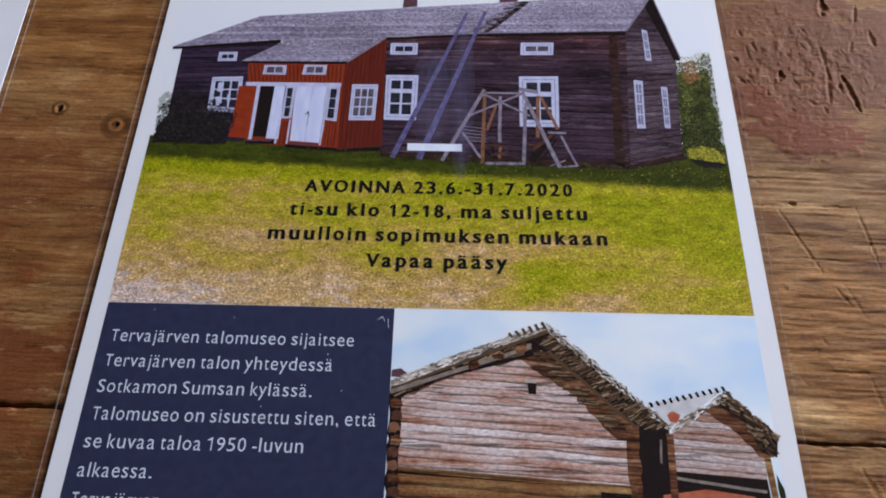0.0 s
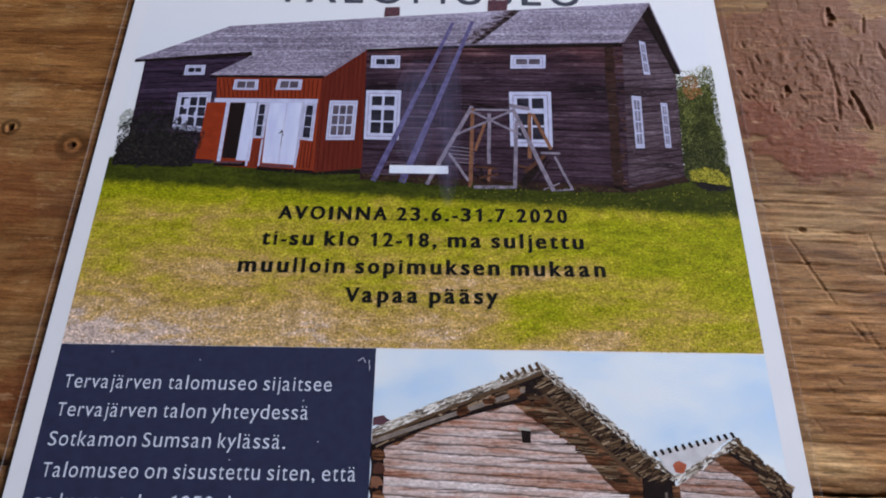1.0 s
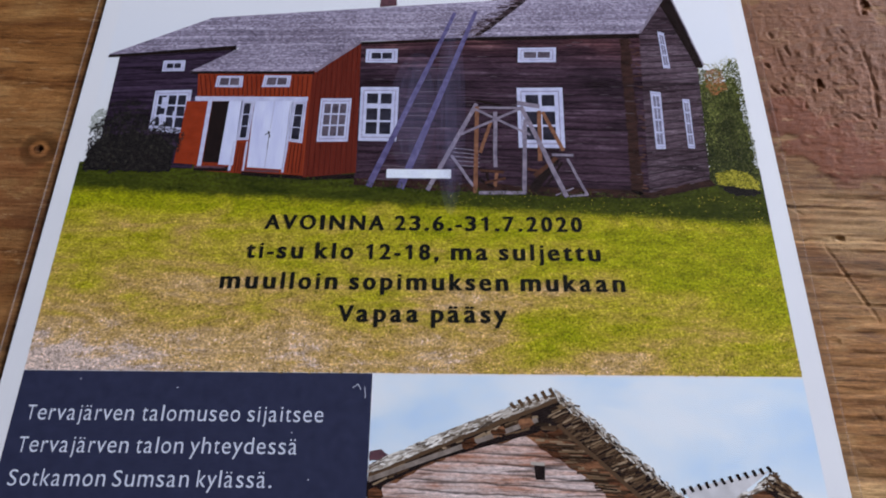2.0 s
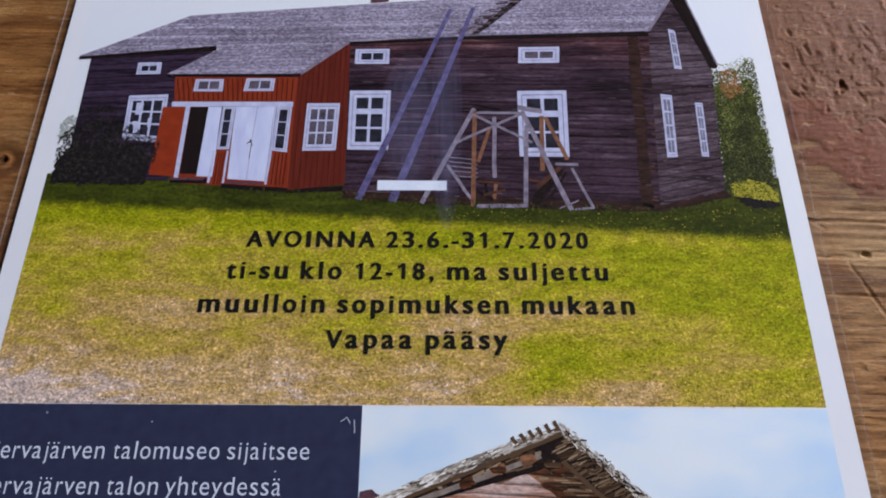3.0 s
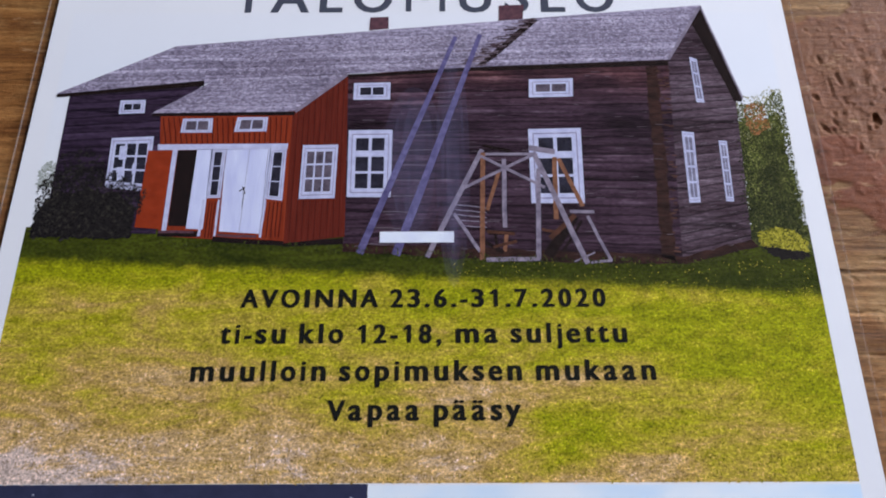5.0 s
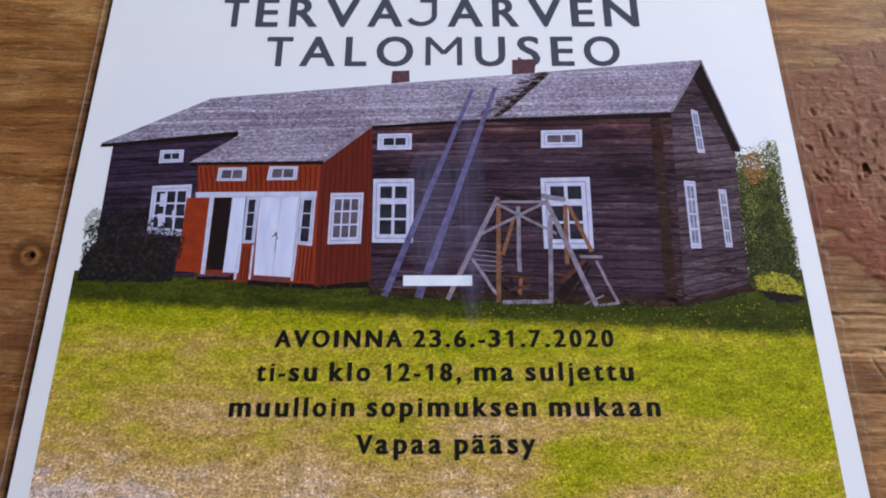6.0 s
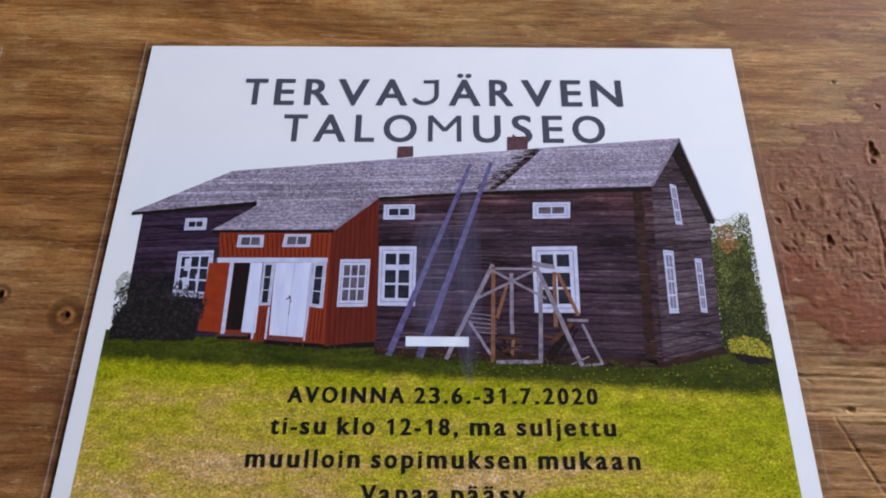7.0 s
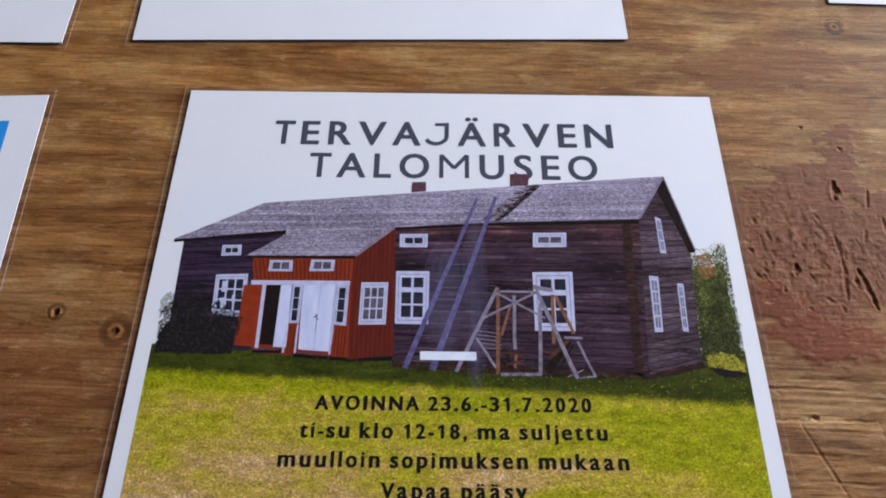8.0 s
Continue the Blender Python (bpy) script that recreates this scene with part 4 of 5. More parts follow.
TIMBERS_FRONT = (
    (16.4, -87.0, 30.8, -86.9, 1.0, 0), (16.9, -85.6, 2.3, -116.0, 1.6, 0), (17.0, -86.5, 16.2, -116.8, 1.5, 1),
    (11.8, -96.9, 30.8, -86.9, 1.0, 0), (16.4, -87.5, 32.9, -96.8, 1.0, 0), (31.5, -91.2, 30.2, -117.1, 1.5, 0),
    (30.4, -86.4, 42.4, -117.9, 1.7, 0), (16.9, -84.4, 24.3, -86.0, 1.1, 2), (29.2, -85.0, 36.1, -86.4, 1.9, 0), (38.9, -103.6, 45.2, -103.8, 1.1, 0))
for lay, group in ((16.6, SLATS), (16.8, TIMBERS), (17.3, BENCH), (17.6, TIMBERS_FRONT)):
    for i, (xa, ya, xb, yb, w, tone) in enumerate(group):
        beam("well_timber", (INK_GREY_WOOD, INK_ORANGE_WOOD, INK_DARK, INK_BROWN_WOOD)[tone], (xa, ya), (xb, yb), w * 0.82, lay + i * 0.04, photo)

# bushes in front of the house
BUSH = [(-98.4, -110.2), (-98.2, -104), (-96, -99.8), (-93, -97.6), (-90, -98.4), (-86, -96.2), (-82, -98.2), (-78.5, -97.4), (-75.5, -100.4), (-72.9, -102), (-72.9, -110.6)]
shape("bush", INK_BUSH, ragged(BUSH, 0.7, 0.4), 16, photo)
BUSH_RIM = [(-98.9, -104), (-98.9, -95), (-95, -91.5), (-90, -89.5), (-84, -91), (-79, -92.5), (-74, -95), (-70.5, -97.5), (-71.5, -104)]
dabs("bush_twigs", INK_BUSH_DABS, [(-95, -100), (-95.5, -87), (-88, -84.5), (-82.5, -88), (-82.5, -98)], 520, (0.3, 1.0), (0.1, 0.35), 60, 14.6, photo, 1.0)
dabs("bush_twigs", INK_BUSH_DABS, BUSH_RIM, 1500, (0.25, 0.9), (0.12, 0.4), 60, 16.4, photo, 1.0)
dabs("bush_leaves", INK_BUSH_DABS, ragged(BUSH, 2, 0.9), 1500, (0.35, 1.1), (0.2, 0.6), 50, 17, photo, 1.0)
shape("bush", INK_BUSH, ragged([(86.4, -112), (92, -111.5), (98, -112.5), (98.6, -116), (95, -117.2), (91, -117.0), (88, -115.4)], 0.6, 0.55), 12, photo)
dabs("bush_leaves", INK_YELLOW_BUSH, [(86.2, -113.2), (86.4, -109.6), (91, -108.2), (95.5, -109.3), (98.5, -112), (98, -115.0), (91, -113.8)], 600, (0.3, 0.9), (0.2, 0.5), 30, 13, photo, 1.0)
# tufts along the foot of the wall
dabs("tufts", INK_TUFTS, [(-66, -111), (-19, -112.6), (20, -115.4), (60, -116.4), (66, -117.6), (84, -114), (84, -115.6), (66, -119.2), (20, -118), (-30, -114.4), (-66, -112.8)], 600, (0.35, 1.0), (0.1, 0.22), 88, 17.6, photo, 0.5)

# white rule and the opening hours
shape("white_rule", INK_RULE, [(-9.7, -109.1), (9.1, -109.1), (9.1, -112.1), (-9.7, -112.1)], 19, poster)
lettering("text_line", [("AVOINNA", -43.2, -9.5), ("23.6.-31.7.2020", -6.6, 46.1)], -128.9, 4.45, INK_BLACK, 19, poster, 0.075, 0.011, "black bold print", 0.165)
lettering("text_line", [("ti-su", -47.2, -31.5), ("klo", -28.2, -17.7), ("12-18,", -14.3, 5.9), ("ma", 9.3, 19.4), ("suljettu", 22.5, 50.5)], -137.8, 4.45, INK_BLACK, 19, poster, 0.075, 0.011, "black bold print", 0.165)
lettering("text_line", [("muulloin", -53.2, -21.4), ("sopimuksen", -18.2, 24.8), ("mukaan", 28.2, 56.4)], -146.8, 4.45, INK_BLACK, 19, poster, 0.075, 0.011, "black bold print", 0.165)
lettering("text_line", [("Vapaa", -20.6, 0.7), ("pääsy", 4.1, 24.3)], -155.9, 4.45, INK_BLACK, 19, poster, 0.075, 0.011, "black bold print", 0.165)

# -- navy text panel
panel = shape("text_panel", INK_NAVY, [(-99.8, -169.8), (-10.7, -169.8), (-10.2, -294), (-99.8, -294)], 1, poster, "navy printed panel with pale text")
lettering("text_line", [("Tervajärven", -96.2, -69.6), ("talomuseo", -67.5, -43.1), ("sijaitsee", -41.2, -22.4)], -182.3, 3.7, INK_PALE, 3, panel, 0.055, -0.004)
lettering("text_line", [("Tervajärven", -96.3, -69.4), ("talon", -67.5, -56), ("yhteydessä", -54.3, -28.2)], -190.1, 3.7, INK_PALE, 3, panel, 0.055, -0.004)
lettering("text_line", [("Sotkamon", -96.7, -73.4), ("Sumsan", -71.6, -53.4), ("kylässä.", -51.4, -33.4)], -197.9, 3.7, INK_PALE, 3, panel, 0.055, -0.004)
lettering("text_line", [("Talomuseo", -96.3, -71.2), ("on", -69.4, -63.8), ("sisustettu", -61.9, -39.3), ("siten,", -37.3, -24.9), ("että", -23, -14.2)], -205.9, 3.7, INK_PALE, 3, panel, 0.055, -0.004)
lettering("text_line", [("se", -96.7, -91.8), ("kuvaa", -90, -76.5), ("taloa", -74.8, -63.3), ("1950", -61.6, -50.5), ("-luvun", -48.6, -34.2)], -213.8, 3.7, INK_PALE, 3, panel, 0.055, -0.004)
lettering("text_line", [("alkaessa.", -96.6, -75.6)], -221.7, 3.7, INK_PALE, 3, panel, 0.055, -0.004)
lettering("text_line", [("Tervajärven", -96.5, -72.1)], -229.5, 3.7, INK_PALE, 3, panel, 0.055, -0.004)
for xa, xb in ((-64.5, -54), (-51.5, -40), (-37.5, -24)):
    shape("text_bar", INK_PALE, [(xa, -227.2), (xb, -227.2), (xb, -229.6), (xa, -229.6)], 3, panel)

# -- photo of the old barns
barn = shape("barn_photo", INK_CLOUD, [(-10.7, -170.2), (99.2, -170.2), (99.4, -294), (-10.2, -294)], 1, poster, "printed photo of two weathered log barns under a pale sky")
BARN_WALL = [(-9.4, -197.5), (5.0, -189.5), (30.6, -179.4), (39, -183), (58.5, -202), (58.5, -221.5), (-8.6, -218.5)]
shape("barn_wall", INK_BARN, BARN_WALL, 3, barn)
shape("barn_eave_shade", INK_BARN_SHADE, ragged([(-9.4, -199), (3, -192.8), (12, -188.6), (22, -187), (27, -184.8), (33, -189), (38, -192.4), (44, -196.2), (51, -204.5), (55.5, -208), (58.2, -208),
                          (58.2, -202), (39, -183), (31, -179.5), (5, -190)], 1.5, 0.4), 6, barn)
shape("eave_underside", INK_DARK, [(24, -180), (34, -175.6), (40, -179), (46, -188), (36, -186)], 6.6, barn)
dabs("barn_grain", INK_EAVE, [(30, -180.5), (39, -184), (57.5, -203), (57.5, -207.5), (51, -204), (38, -192), (30, -186)], 130, (2, 6), (0.2, 0.6), -3, 7, barn, 0.04, 0.8)
shape("eave_underside", INK_DARK, [(-10.4, -194), (5, -187.6), (31, -178.6), (37, -180), (31, -184.2), (20, -187.2), (5, -191.4), (-10.0, -198.6)], 6.5, barn)
dabs("eave_laths", INK_EAVE, [(-10.4, -194), (5, -187.6), (31, -178.6), (31, -183.2), (20, -186.2), (5, -190.4), (-10.0, -197.6)], 60, (1.5, 4), (0.3, 0.8), 20, 7.2, barn, 0.1, 0.5)
LOWER = [(-8.8, -217.6), (58.5, -221), (58.5, -292), (-10, -292)]
shape("barn_lower_wall", INK_OCHRE, LOWER, 3, barn)
beam("barn_beam", INK_OCHRE, (-8.8, -217.2), (57.4, -220.9), 1.3, 7, barn)
shape("barn_door_gap", INK_DARK, [(49, -222), (58, -222.5), (58, -250), (49, -250)], 7, barn)
shape("barn_opening", INK_DARK, [(29.5, -191.4), (32.2, -191.4), (32.1, -195.5), (29.9, -195.4)], 7, barn)
beam("barn_opening_sill", INK_BARK, (28.8, -191.6), (32.2, -191.8), 0.8, 8, barn)
# corner logs, with their round ends
shape("corner_shade", INK_DARK, ragged([(-10.3, -195), (-6.8, -196), (-7.0, -234), (-10.3, -234)], 2, 0.4), 7.8, barn)
for i in range(10):
    y = -197.5 - i * 3.5
    c = rnd.uniform(-0.4, 0.4)
    shape("log_end", (INK_BROWN_WOOD, INK_BARN_SHADE, INK_ORANGE_WOOD)[(i * 2 + 1) % 3], ragged([(-10.0 + c, y - 0.5), (-8.4 + c, y + 0.1), (-7.0 + c, y - 0.8), (-6.7 + c, y - 2.2), (-8.2 + c, y - 3.0), (-10.0 + c, y - 2.6)], 0.6, 0.35), 8 + 0.1 * i, barn)
ROOF_L = [(-10.4, -192.3), (5, -185.8), (26, -177.4), (35, -174.8), (37, -176.4), (5, -189.0), (-10.4, -195.4)]
shape("barn_roof", INK_EAVE, ROOF_L, 8, barn)
dabs("bark_laths", INK_BARK, [(-10.3, -192.2), (5, -185.4), (30, -175.9), (36, -175.6), (5, -188.0), (-10.3, -194.4)], 800, (0.8, 3.2), (0.16, 0.5), 21, 9, barn, 0.14, 0.6)
beam("barge_pole", INK_POLE, (-10.4, -195.8), (31, -181.2), 1.2, 10, barn)
ROOF_R = [(37, -175.2), (69.4, -203.2), (66.3, -205.6), (58.5, -203), (44.5, -189.6), (33.5, -180.2)]
shape("barn_roof", INK_DARK, ROOF_R, 8, barn)
dabs("eave_laths", INK_EAVE, ROOF_R, 420, (1.4, 3.6), (0.18, 0.42), 24, 9, barn, 0.1, 0.6)
beam("barge_pole", INK_EAVE, (36.0, -182.4), (60.5, -204.5), 1.0, 10, barn)
dabs("roof_edge", INK_BARK, [(35, -173.4), (38, -174.6), (70, -203.3), (68.8, -204.4), (36, -176.2)], 260, (0.5, 1.5), (0.18, 0.45), -42, 11, barn, 0.3)
for i in range(6):
    beam("ridge_peg", INK_EAVE, (35.5 - i * 2.0, -175.4 - i * 0.62), (34.4 - i * 2.0, -173.2 - i * 0.75), 0.9, 12, barn)
for x, y in ((14, -187), (21, -184.2), (28, -182), (35, -184.6), (43.5, -192), (51, -199.6)):
    shape("purlin_end", INK_BARN_SHADE, ragged([(x - 2, y + 0.2), (x + 1.2, y + 1.4), (x + 2, y - 0.3), (x - 1, y - 1.6)], 0.8, 0.4), 10.5, barn)
shape("stone", INK_BRICK, ragged([(-10.4, -189.2), (-7.6, -188.6), (-5.4, -190), (-6.4, -191), (-10.4, -191.4)], 1, 0.25), 7, barn)
shape("barn_post", INK_BARN_SHADE, ragged([(57.1, -203.5), (60.8, -203.9), (60, -223.4), (56.7, -223.5)][:2] + [(60.0, -250), (57, -250)], 2, 0.4), 9, barn)
shape("dark_gap", INK_DARK, [(58.5, -203.4), (66, -203.6), (69.5, -204.6), (69.5, -210), (67.2, -260), (59.0, -260)], 7.6, barn)
# smaller barn
B2_WALL = [(70.0, -205.8), (86.2, -195.6), (95.6, -211.5), (95, -217.6), (69.4, -216.0)]
shape("barn_wall", INK_BARN_SMALL, B2_WALL, 4, barn)
shape("barn_eave_shade", INK_BARN_SHADE, ragged([(80, -199), (86.8, -194.6), (93, -200), (99, -211), (93.8, -211.6), (89, -205.5)], 1.5, 0.4), 7, barn)
shape("barn_lower_wall", INK_DARK, [(69.4, -216), (95, -217.6), (97, -262), (67.5, -262)], 4, barn)
shape("barn_roof", INK_ROOF_PALE, [(65, -197.3), (86.4, -192.9), (70.2, -204.2), (67.8, -201.6)], 7, barn)
B2R = [(86.6, -193.4), (100, -205.6), (98.8, -211.6), (94.9, -210.4), (91, -202.1), (83.6, -196.8)]
shape("barn_roof", INK_DARK, B2R, 8, barn)
dabs("eave_laths", INK_EAVE, B2R, 90, (1.2, 3.2), (0.3, 0.7), -30, 9, barn, 0.25, 0.5)
dabs("roof_edge", INK_BARK, [(69, -203.8), (87.6, -193.4), (88.2, -194.8), (70, -205.8)], 110, (0.8, 2.2), (0.3, 0.6), 30, 9, barn, 0.15)
dabs("roof_edge", INK_EAVE, [(87.4, -193.2), (100.2, -205.6), (99.4, -207), (87.4, -194.6)], 70, (0.7, 1.8), (0.3, 0.6), -44, 10, barn, 0.3)
for i in range(12):
    f = i / 11
    beam("ridge_peg", INK_DARK, (65.4 + 21.5 * f, -198.4 + 5.2 * f), (64.8 + 21.4 * f, -197.0 + 5.2 * f), 0.8, 11, barn)
shape("stone", INK_TILE, ragged([(69.4, -200.5), (71.2, -199.4), (73.2, -200.4), (72.0, -202.6), (70, -202.4)], 1, 0.25), 10, barn)
beam("barn_rail", INK_POLE, (70.0, -217.8), (94.4, -220.9), 0.8, 8, barn)
beam("barn_post", INK_BARN_SHADE, (69.6, -205.8), (68.2, -250), 2.0, 10, barn)
beam("barn_post", INK_OCHRE, (96, -211.6), (97.5, -250), 1.8, 7, barn)
beam("hanging_board", INK_POLE, (66.8, -207.5), (66.4, -214), 0.6, 10, barn)
shape("tile_roof", INK_TILE, [(66, -222.4), (78, -220.6), (91, -222.2), (91, -232), (65, -232)], 9, barn)
shape("tree", INK_TREE_BASE, ragged([(97.8, -216), (99.2, -220), (99.3, -260), (97.6, -260)], 2, 0.3), 6, barn)

# a scuffed, bluish band in the film above the ladder
scuff = bmesh.new()
for k in range(3):
    f = 1 - k / 3.3
    for cx, hw, ya, yb in ((9.0, 4.5, -52, -124), (-1.5, 8.5, -66, -112)):
        w, mid, half = hw * f, (ya + yb) / 2, (ya - yb) / 2 * (0.55 + 0.45 * f)
        ring = [(cx + w * math.cos(radians(a)), mid + half * math.sin(radians(a))) for a in range(0, 360, 15)]
        scuff.faces.new([scuff.verts.new((x * MM, y * MM, 0.00012 + 0.000006 * k + (0.000003 if cx > 0 else 0))) for x, y in ring])
part("film_scuff", scuff, FILM_SCUFF, poster, "faint bluish scuffed band in the film")
# a curled hair and dust under the film on the navy panel
for a, b in (((-15.6, -173.6), (-14.2, -172.6)), ((-14.2, -172.6), (-13.4, -174.0)), ((-12.4, -173.2), (-12.2, -176.2))):
    beam("hair", INK_PALE, a, b, 0.16, 4, poster)
for x, y in ((-60, -174), (-85, -172), (-30, -185), (-25, -196), (-48, -201)):
    beam("dust_speck", INK_PALE, (x, y), (x + 0.35, y + 0.2), 0.18, 4, poster)

# neighbouring sheets, only their margins come into view
sheet = laminated_sheet("blank_poster", "laminated white sheet lying on the worn table")
sheet_up = sheet
sheet_up.matrix_basis = Matrix.Translation((-0.0295, 0.0286, 0)) @ pose(0, 0, 0, 0, 0, 1.1) @ Matrix.Translation((0, 0.297, 0))
sheet_ul = copy_thing(sheet, Matrix.Translation((-0.1638, 0.0245, 0)) @ pose(0, 0, 0, 0, 0, 0.2) @ Matrix.Translation((-0.105, 0.297, 0)))
sheet_ur = copy_thing(sheet, Matrix.Translation((0.1668, 0.0535, 0)) @ pose(0, 0, 0, 0, 0, -1.5) @ Matrix.Translation((0.105, 0.297, 0)))
sheet_left = copy_thing(sheet, Matrix.Translation((-0.1618, -0.0033, 0)) @ pose(0, 0, 0, 0, 0, 2.2) @ Matrix.Translation((-0.105, 0, 0)))
sheet_left.name = "blue_poster"
tagged(sheet_left, "laminated white sheet with a bright blue print on the table")
shape("blue_print", INK_BLUE, [(38, -12), (92.5, -12.5), (93, -62), (38, -60)], 2, sheet_left, "bright blue printed shape")


# ---- the table ----
def lattice(seed):
    return np.random.RandomState(seed).rand(256, 256)


def value_noise(x, y, seed):
    tab = lattice(seed)
    xi, yi = np.floor(x).astype(int), np.floor(y).astype(int)
    fx, fy = x - xi, y - yi
    fx, fy = fx * fx * (3 - 2 * fx), fy * fy * (3 - 2 * fy)
    a, b = tab[xi % 256, yi % 256], tab[(xi + 1) % 256, yi % 256]
    c, d = tab[xi % 256, (yi + 1) % 256], tab[(xi + 1) % 256, (yi + 1) % 256]
    return (a * (1 - fx) + b * fx) * (1 - fy) + (c * (1 - fx) + d * fx) * fy - 0.5


def jag(x, y, seed, size):
    return value_noise(x / size, y / size, seed) + 0.5 * value_noise(x / size * 2.3, y / size * 2.3, seed + 1) + 0.25 * value_noise(x / size * 5.1, y / size * 5.1, seed + 2)


def dent(h, gx, gy, xa, ya, xb, yb, w, depth):
    """A chipped gouge from a to b (mm): a ragged V, with a thin raised burr."""
    (xa, ya), (xb, yb) = on_board(xa, ya), on_board(xb, yb)
    reach = 3 * w + 1
    i0, i1 = np.searchsorted(gx[:, 0], (min(xa, xb) - reach, max(xa, xb) + reach))
    j0, j1 = np.searchsorted(gy[0], (min(ya, yb) - reach, max(ya, yb) + reach))
    if i1 <= i0 or j1 <= j0:
        return
    x, y = gx[i0:i1, j0:j1], gy[i0:i1, j0:j1]
    dx, dy = xb - xa, yb - ya
    n2 = max(1e-6, dx * dx + dy * dy)
    t = np.clip(((x - xa) * dx + (y - ya) * dy) / n2, 0, 1)
    taper = 0.45 + 0.55 * np.sin(np.pi * np.clip(t, 0.08, 0.92))
    d = np.hypot(x - xa - t * dx, y - ya - t * dy) / (1.2 * w * taper) + 0.8 * jag(x * 1.3, y, 91, 1.6)
    h[i0:i1, j0:j1] -= 0.33 * depth * np.clip(1.05 - d, 0, 1)
    h[i0:i1, j0:j1] += 0.10 * depth * np.exp(-(d - 1.35) ** 2 * 8)


def patch(x, y, cx, cy, rx, ry, seed, size):
    cx, cy = on_board(cx, cy)
    d = np.hypot((x - cx) / rx, (y - cy) / ry)
    return np.clip((1 - d + 1.15 * jag(x / 1.6, y, seed, size) + 0.35 * jag(x / 1.5, y, seed + 5, size / 5)) / 0.14, 0, 1)


def brown_paint(x, y):
    return np.maximum(patch(x, y, 142, -64, 46, 42, 41, 12), 0.6 * patch(x, y, 120, 20, 40, 14, 44, 10))


def red_paint(x, y):
    a = np.maximum(patch(x, y, 126, -98, 20, 11, 51, 7), patch(x, y, 111, -87, 10, 8, 54, 6))
    a = np.maximum(a, 0.42 * patch(x, y, -148, -122, 42, 22, 57, 9))
    return np.maximum(a, 0.6 * patch(x, y, -126, -196, 26, 26, 60, 9))


def surface(x, y):
    """Height of the worn board in millimetres at (x, y) in millimetres."""
    warp = 3.0 * value_noise(x / 60, y / 25, 3)
    h = 0.07 * value_noise(x / 30, (y + warp) / 0.9, 11) + 0.10 * value_noise(x / 60, (y + warp) / 3.2, 12)
    h += 0.2 * value_noise(x / 35, y / 18, 13)
    # coarse weathered ridges on the near right part
    worn = 1 / (1 + np.exp(-(x - 108) / 4)) / (1 + np.exp((y + 106) / 5))
    ridge = value_noise(x / 24, (y + warp) / 0.95, 15) + 0.4 * value_noise(x / 6, y / 0.8, 18)
    h += worn * (0.30 * value_noise(x / 26, (y + warp) / 1.3, 15) + 0.18 * value_noise(x / 7, y / 1.6, 16) - 0.9 * np.clip(ridge - 0.22, 0, 0.5))
    # flaking paint stands proud of the wood, wrinkled and chipped
    bp = brown_paint(x, y)
    h += 0.16 * bp + 0.14 * red_paint(x, y)
    rough = np.exp(-(((x - 132) / 38) ** 2 + ((y + 66) / 30) ** 2))
    flakes = jag(x, y * 0.8, 14, 4.2)
    h += rough * bp * (0.42 * np.round(flakes * 2.0) / 2.0 + 0.2 * jag(x * 1.3, y * 0.8, 17, 1.9))
    wr = np.exp(-(((x - 131) / 12) ** 2 + ((y + 62) / 12) ** 2))
    h += wr * 0.14 * np.sin((y - 0.45 * x) / 0.62 + 2.2 * value_noise(x / 7, y / 7, 23))
    # splits that follow the grain
    for k, (yy, xa, xb, dp) in enumerate(((-117.5, 104, 210, .9), (-128.5, 108, 210, .6), (-139, 106, 190, .6), (-147.5, 110, 210, .8), (-156.5, 108, 190, .7),
                                          (-164, 112, 200, .6), (-172, 108, 170, .6), (-184, 106, 210, .6), (-191, 110, 210, .7), (-218, 104, 210, .6),
                                          (-126, -160, -118, .3), (-146, -200, -112, .35), (-176, -200, -110, .5), (-60, -150, -118, .3), (-40, -150, -112, .3))):
        line = yy + 1.6 * value_noise(x / 22, x * 0 + k * 7.3, 20) + 0.6 * value_noise(x / 3, x * 0 + k * 3.1, 21)
        on = 1 / (1 + np.exp(-(x - xa) / 2.0)) / (1 + np.exp((x - xb) / 2.0))
        h -= on * dp * np.clip(0.5 + 1.6 * value_noise(x / 9, x * 0 + k, 22), 0, 1) * np.exp(-((y - line) / 0.26) ** 2)
    for g in GOUGES:
        dent(h, x, y, *g)
    return h


GOUGES = (
    (146.0, -40.0, 145.0, -47.2, 1.3, 2.2), (158.4, -42, 156.4, -50.4, 0.7, 1.2), (124.2, -74.9, 123.6, -78.8, 1.1, 1.9), (140.9, -63.5, 141.4, -73, 0.7, 0.9),
    (141.5, -73.0, 139.6, -88.4, 0.9, 1.3), (146.2, -76.6, 149.3, -91.8, 1.0, 1.8), (151.3, -65.2, 153, -61, 0.7, 1.3), (160.6, -55.3, 161, -62, 1.0, 1.2),
    (112.3, -56.2, 112.6, -58, 0.9, 1.1), (108.5, -68.8, 109.5, -70, 0.9, 1.2), (118.2, -83.5, 118, -85.6, 0.7, 1.1), (125.3, -91.4, 126, -92.4, 0.8, 1.2),
    (144.2, -79.4, 144.6, -84, 0.8, 1.2), (132.4, -87.7, 135, -90, 0.7, 1.0), (116, -62, 117, -65, 0.8, 1.0), (113, -74, 114, -76, 0.7, 0.9))
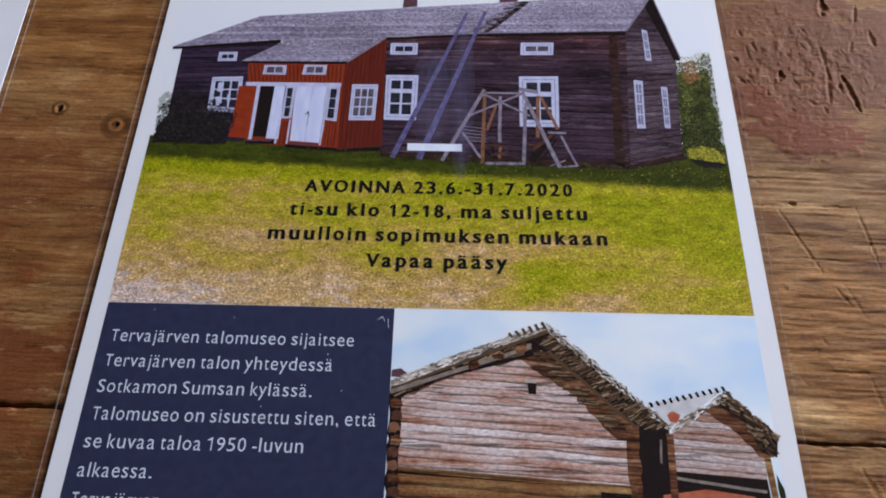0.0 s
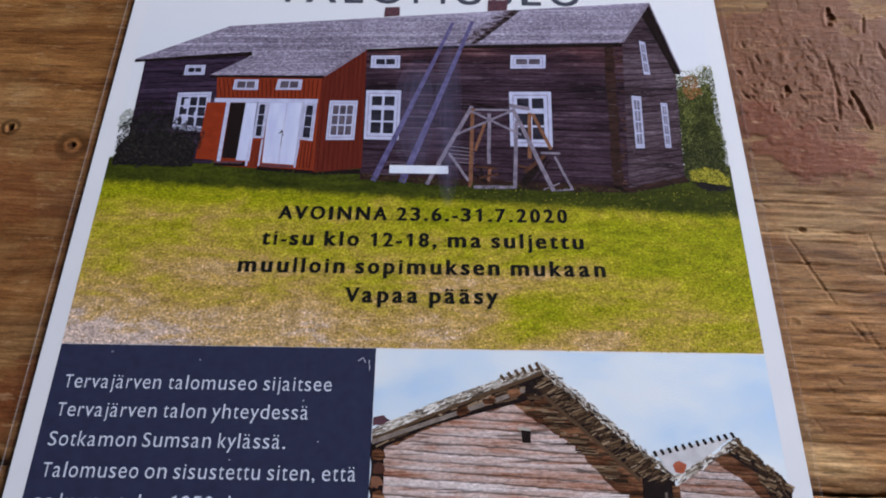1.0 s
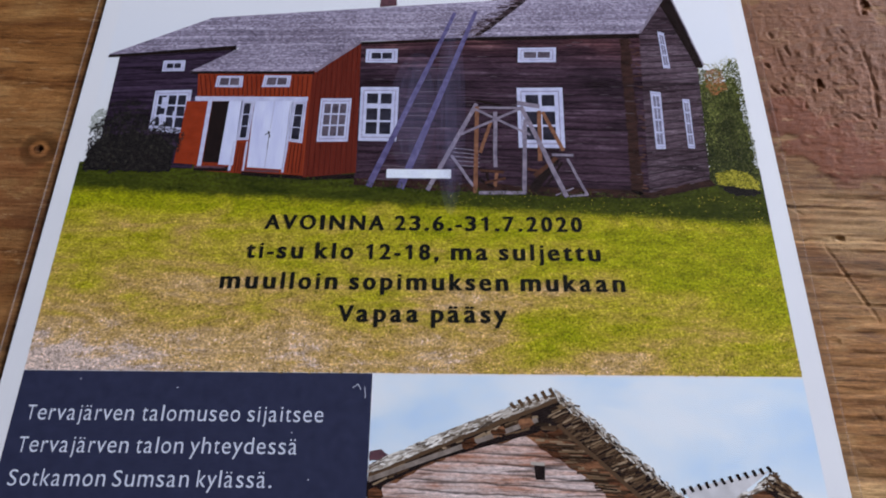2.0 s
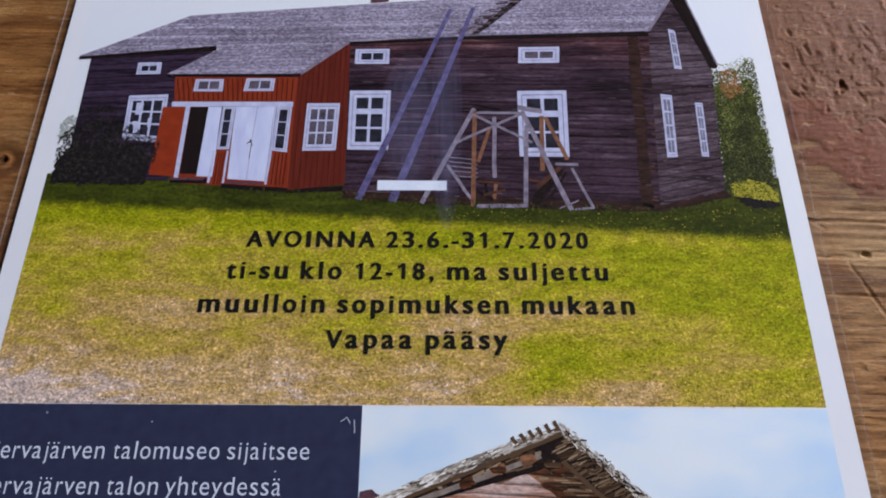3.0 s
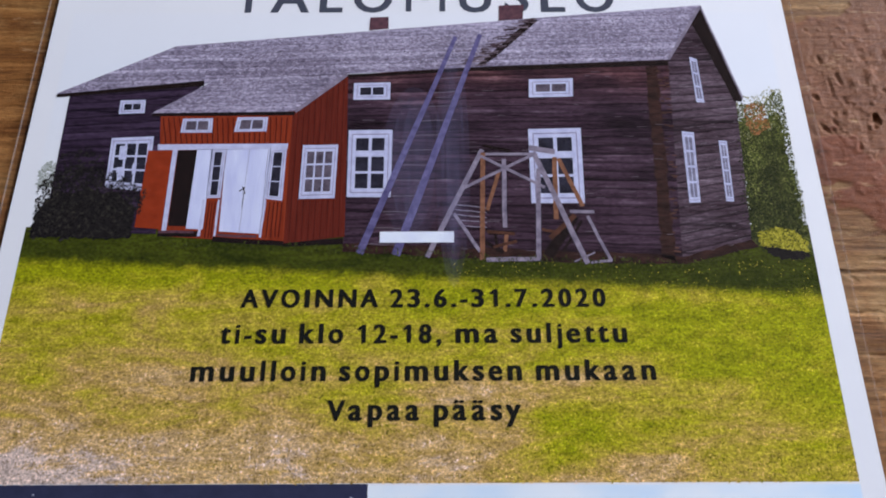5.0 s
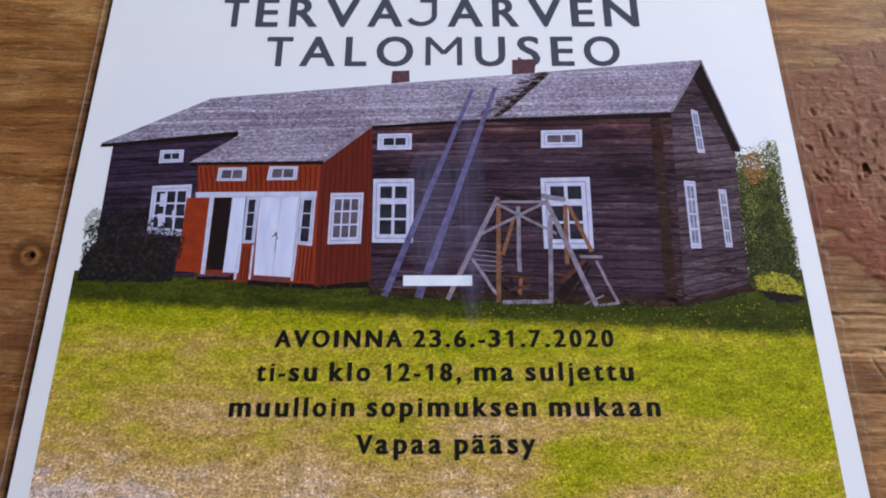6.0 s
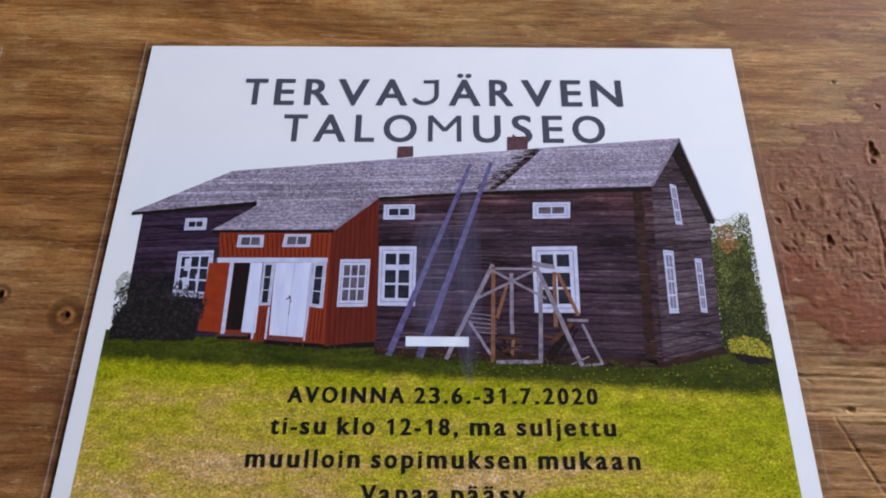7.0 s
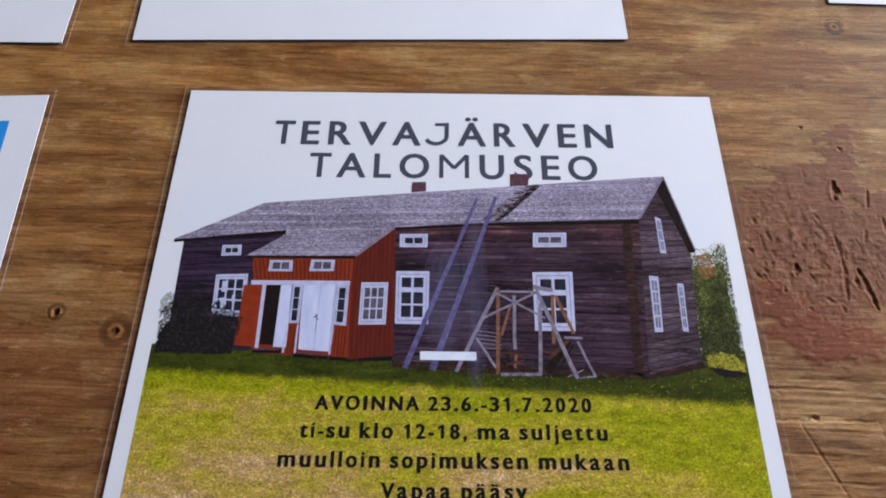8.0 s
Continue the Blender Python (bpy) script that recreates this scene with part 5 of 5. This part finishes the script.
GOUGES += (
    (118.0, -129.6, 119.2, -129.8, 1.0, 1.8), (113.4, -131.8, 123.5, -154.7, 0.5, 0.9), (138.9, -130.6, 142.0, -153.7, 0.45, 0.8), (109.2, -159.6, 110.6, -160, 1.3, 0.7),
    (116.8, -169.1, 117.2, -169.4, 0.7, 1.0), (126.1, -159.2, 129.5, -164.8, 0.5, 0.9), (103.6, -118.6, 109.5, -122.4, 0.5, 0.8), (138.9, -14.0, 139.3, -14.4, 1.0, 1.6),
    (147.2, -42.5, 147.2, -46, 1.0, 1.2), (152, -24, 152.4, -25.5, 0.9, 1.2), (-113.0, -102.7, -112.8, -103.2, 1.1, 2.4), (-134.8, -95.6, -135.4, -97, 1.3, 2.6),
    (-119, -99.2, -118.8, -99.6, 0.5, 0.7), (130, -186, 134, -204, 0.6, 0.5), (122, -214, 126, -224, 0.8, 0.5), (129, -158, 134, -170, 0.6, 0.4))


TEARS = random.Random(31)
for _ in range(46):
    tx, ty = TEARS.gauss(130, 17), TEARS.gauss(-68, 17)
    ln, an = TEARS.uniform(1.0, 5.0), radians(TEARS.choice((-70, -60, -80, 100, 60, 20)) + TEARS.uniform(-15, 15))
    GOUGES += ((tx, ty, tx + ln * math.cos(an), ty + ln * math.sin(an), TEARS.uniform(0.3, 0.6), TEARS.uniform(0.4, 0.9)),)
for _ in range(22):
    tx, ty = TEARS.uniform(108, 175), TEARS.uniform(-225, -120)
    ln, an = TEARS.uniform(1.0, 9.0), radians(TEARS.choice((-65, -60, 2, -3, 5)) + TEARS.uniform(-6, 6))
    GOUGES += ((tx, ty, tx + ln * math.cos(an), ty + ln * math.sin(an), TEARS.uniform(0.25, 0.5), TEARS.uniform(0.3, 0.8)),)


def axis(lo, hi, fine_lo, fine_hi, step, coarse):
    out = list(np.arange(lo, fine_lo, coarse)) if lo < fine_lo else []
    out += list(np.arange(max(lo, fine_lo), min(hi, fine_hi), step))
    if hi > fine_hi:
        out += list(np.arange(fine_hi, hi, coarse))
    out.append(hi)
    return np.array(sorted(set(np.round(out, 4))))


def plank(y0, y1, top, parent, thick=38.0):
    """One board of the table top; its worn face follows surface(), its long edges are rounded off."""
    mid = list(np.arange(-100, 101, 1.6))
    xs = np.array(sorted(set([x for x in axis(-700, 700, -172, 185, 0.45, 25) if abs(x) > 100.4] + mid)))
    ys = axis(y0, y1, -240, 70, 0.45, 12)
    ys = np.array(sorted(set(list(ys) + [y0 + 0.3, y0 + 0.8, y0 + 1.6, y1 - 0.3, y1 - 0.8, y1 - 1.6])))
    X, Y = np.meshgrid(xs, ys, indexing='ij')
    ch = 0.9 * value_noise(X / 17, Y * 0 + y0, 31) + 1.1 * value_noise(X / 2.5, Y * 0 + y0, 32)
    Z = surface(X, Y)
    edge = np.minimum(Y - y0, y1 - Y) + ch
    Z -= 0.9 * np.exp(-np.clip(edge, 0, None) / 0.35) + 0.2 * np.exp(-np.clip(edge, 0, None) / 2.0)
    Z = np.minimum(Z, np.where((X > 117) & (Y < 35), 0.9, 0.32)) + top
    nx, ny = X.shape
    pos = np.stack([X.ravel(), Y.ravel(), Z.ravel()], 1) * MM
    idx = np.arange(nx * ny).reshape(nx, ny)
    f = np.stack([idx[:-1, :-1].ravel(), idx[1:, :-1].ravel(), idx[1:, 1:].ravel(), idx[:-1, 1:].ravel()], 1)
    # sides and underside
    rim = list(idx[:, 0]) + list(idx[-1, 1:]) + list(idx[-2::-1, -1]) + list(idx[0, -2:0:-1])
    low = pos[rim].copy()
    low[:, 2] = (top - thick) * MM
    base = len(pos)
    pos = np.concatenate([pos, low])
    n = len(rim)
    sides = [(rim[i], base + i, base + (i + 1) % n, rim[(i + 1) % n]) for i in range(n)]
    me = bpy.data.meshes.new("plank")
    me.from_pydata(pos.tolist(), [], f.tolist() + sides + [tuple(base + i for i in range(n - 1, -1, -1))])
    me.polygons.foreach_set("use_smooth", [True] * len(me.polygons))
    for key, mask in (("brown_paint", brown_paint), ("red_paint", red_paint)):
        layer = me.attributes.new(key, 'FLOAT', 'POINT')
        layer.data.foreach_set("value", np.concatenate([mask(X, Y).ravel(), np.zeros(n)]).astype(np.float32))
    return link("plank", me, WOOD, parent)


table = new("table")
tagged(table, "worn wooden table of brown-stained planks with gouges and knots", "table")
TOP = -0.72
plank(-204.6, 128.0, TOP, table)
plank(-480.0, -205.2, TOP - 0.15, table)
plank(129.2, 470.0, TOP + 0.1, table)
for sx in (-1, 1):
    for sy in (-1, 1):
        bm = bmesh.new()
        box(bm, sx * 0.62 - 0.035, sy * 0.40 - 0.035, -0.755, sx * 0.62 + 0.035, sy * 0.40 + 0.035, -0.0395, 0.004)
        part("leg", bm, LEGWOOD, table)
for sy in (-1, 1):
    bm = bmesh.new()
    box(bm, -0.585, sy * 0.40 - 0.012, -0.14, 0.585, sy * 0.40 + 0.012, -0.0395, 0.002)
    part("apron", bm, LEGWOOD, table)
table.matrix_basis = pose(0, 0, 0, 0, 0, BOARD_TURN)


# ---- the room, plain, closing the place round the camera ----
def slab(name, *b, mat=PLASTER, label=""):
    bm = bmesh.new()
    box(bm, *b)
    return tagged(part(name, bm, mat), label, "", "", "structure")


slab("floor", -2.6, -2.6, -0.83, 2.0, 2.6, -0.7555, mat=FLOORWOOD, label="old brown board floor")
slab("ceiling", -2.6, -2.6, 1.75, 2.0, 2.6, 1.85, mat=CEILING, label="dark old board ceiling")
slab("wall_west", -2.6, -2.6, -0.755, -2.45, 2.6, 1.75, label="dark old timber wall")
slab("wall_south", -2.45, -2.6, -0.755, 1.85, -2.45, 1.75, label="dark old timber wall")
slab("wall_north", -2.45, 2.45, -0.755, 1.85, 2.6, 1.75, label="dark old timber wall")
wall = tagged(new("wall_east"), "dark old timber wall with a window opening", "", "", "structure")
for b in ((1.85, -2.6, -0.755, 2.0, 0.75, 1.75), (1.85, 1.55, -0.755, 2.0, 2.6, 1.75), (1.85, 0.75, -0.755, 2.0, 1.55, 0.30), (1.85, 0.75, 1.26, 2.0, 1.55, 1.75)):
    bm = bmesh.new()
    box(bm, *b)
    part("wall_piece", bm, PLASTER, wall)
win = tagged(new("window_1"), "white-painted wooden window without curtains", "", "", "structure")
for b in ((1.90, 0.75, 0.30, 1.95, 0.80, 1.26), (1.90, 1.50, 0.30, 1.95, 1.55, 1.26), (1.90, 0.80, 0.30, 1.95, 1.50, 0.35), (1.90, 0.80, 1.21, 1.95, 1.50, 1.26), (1.905, 1.13, 0.35, 1.945, 1.17, 1.21)):
    bm = bmesh.new()
    box(bm, *b, 0.003)
    part("window_frame", bm, WHITEWOOD, win)
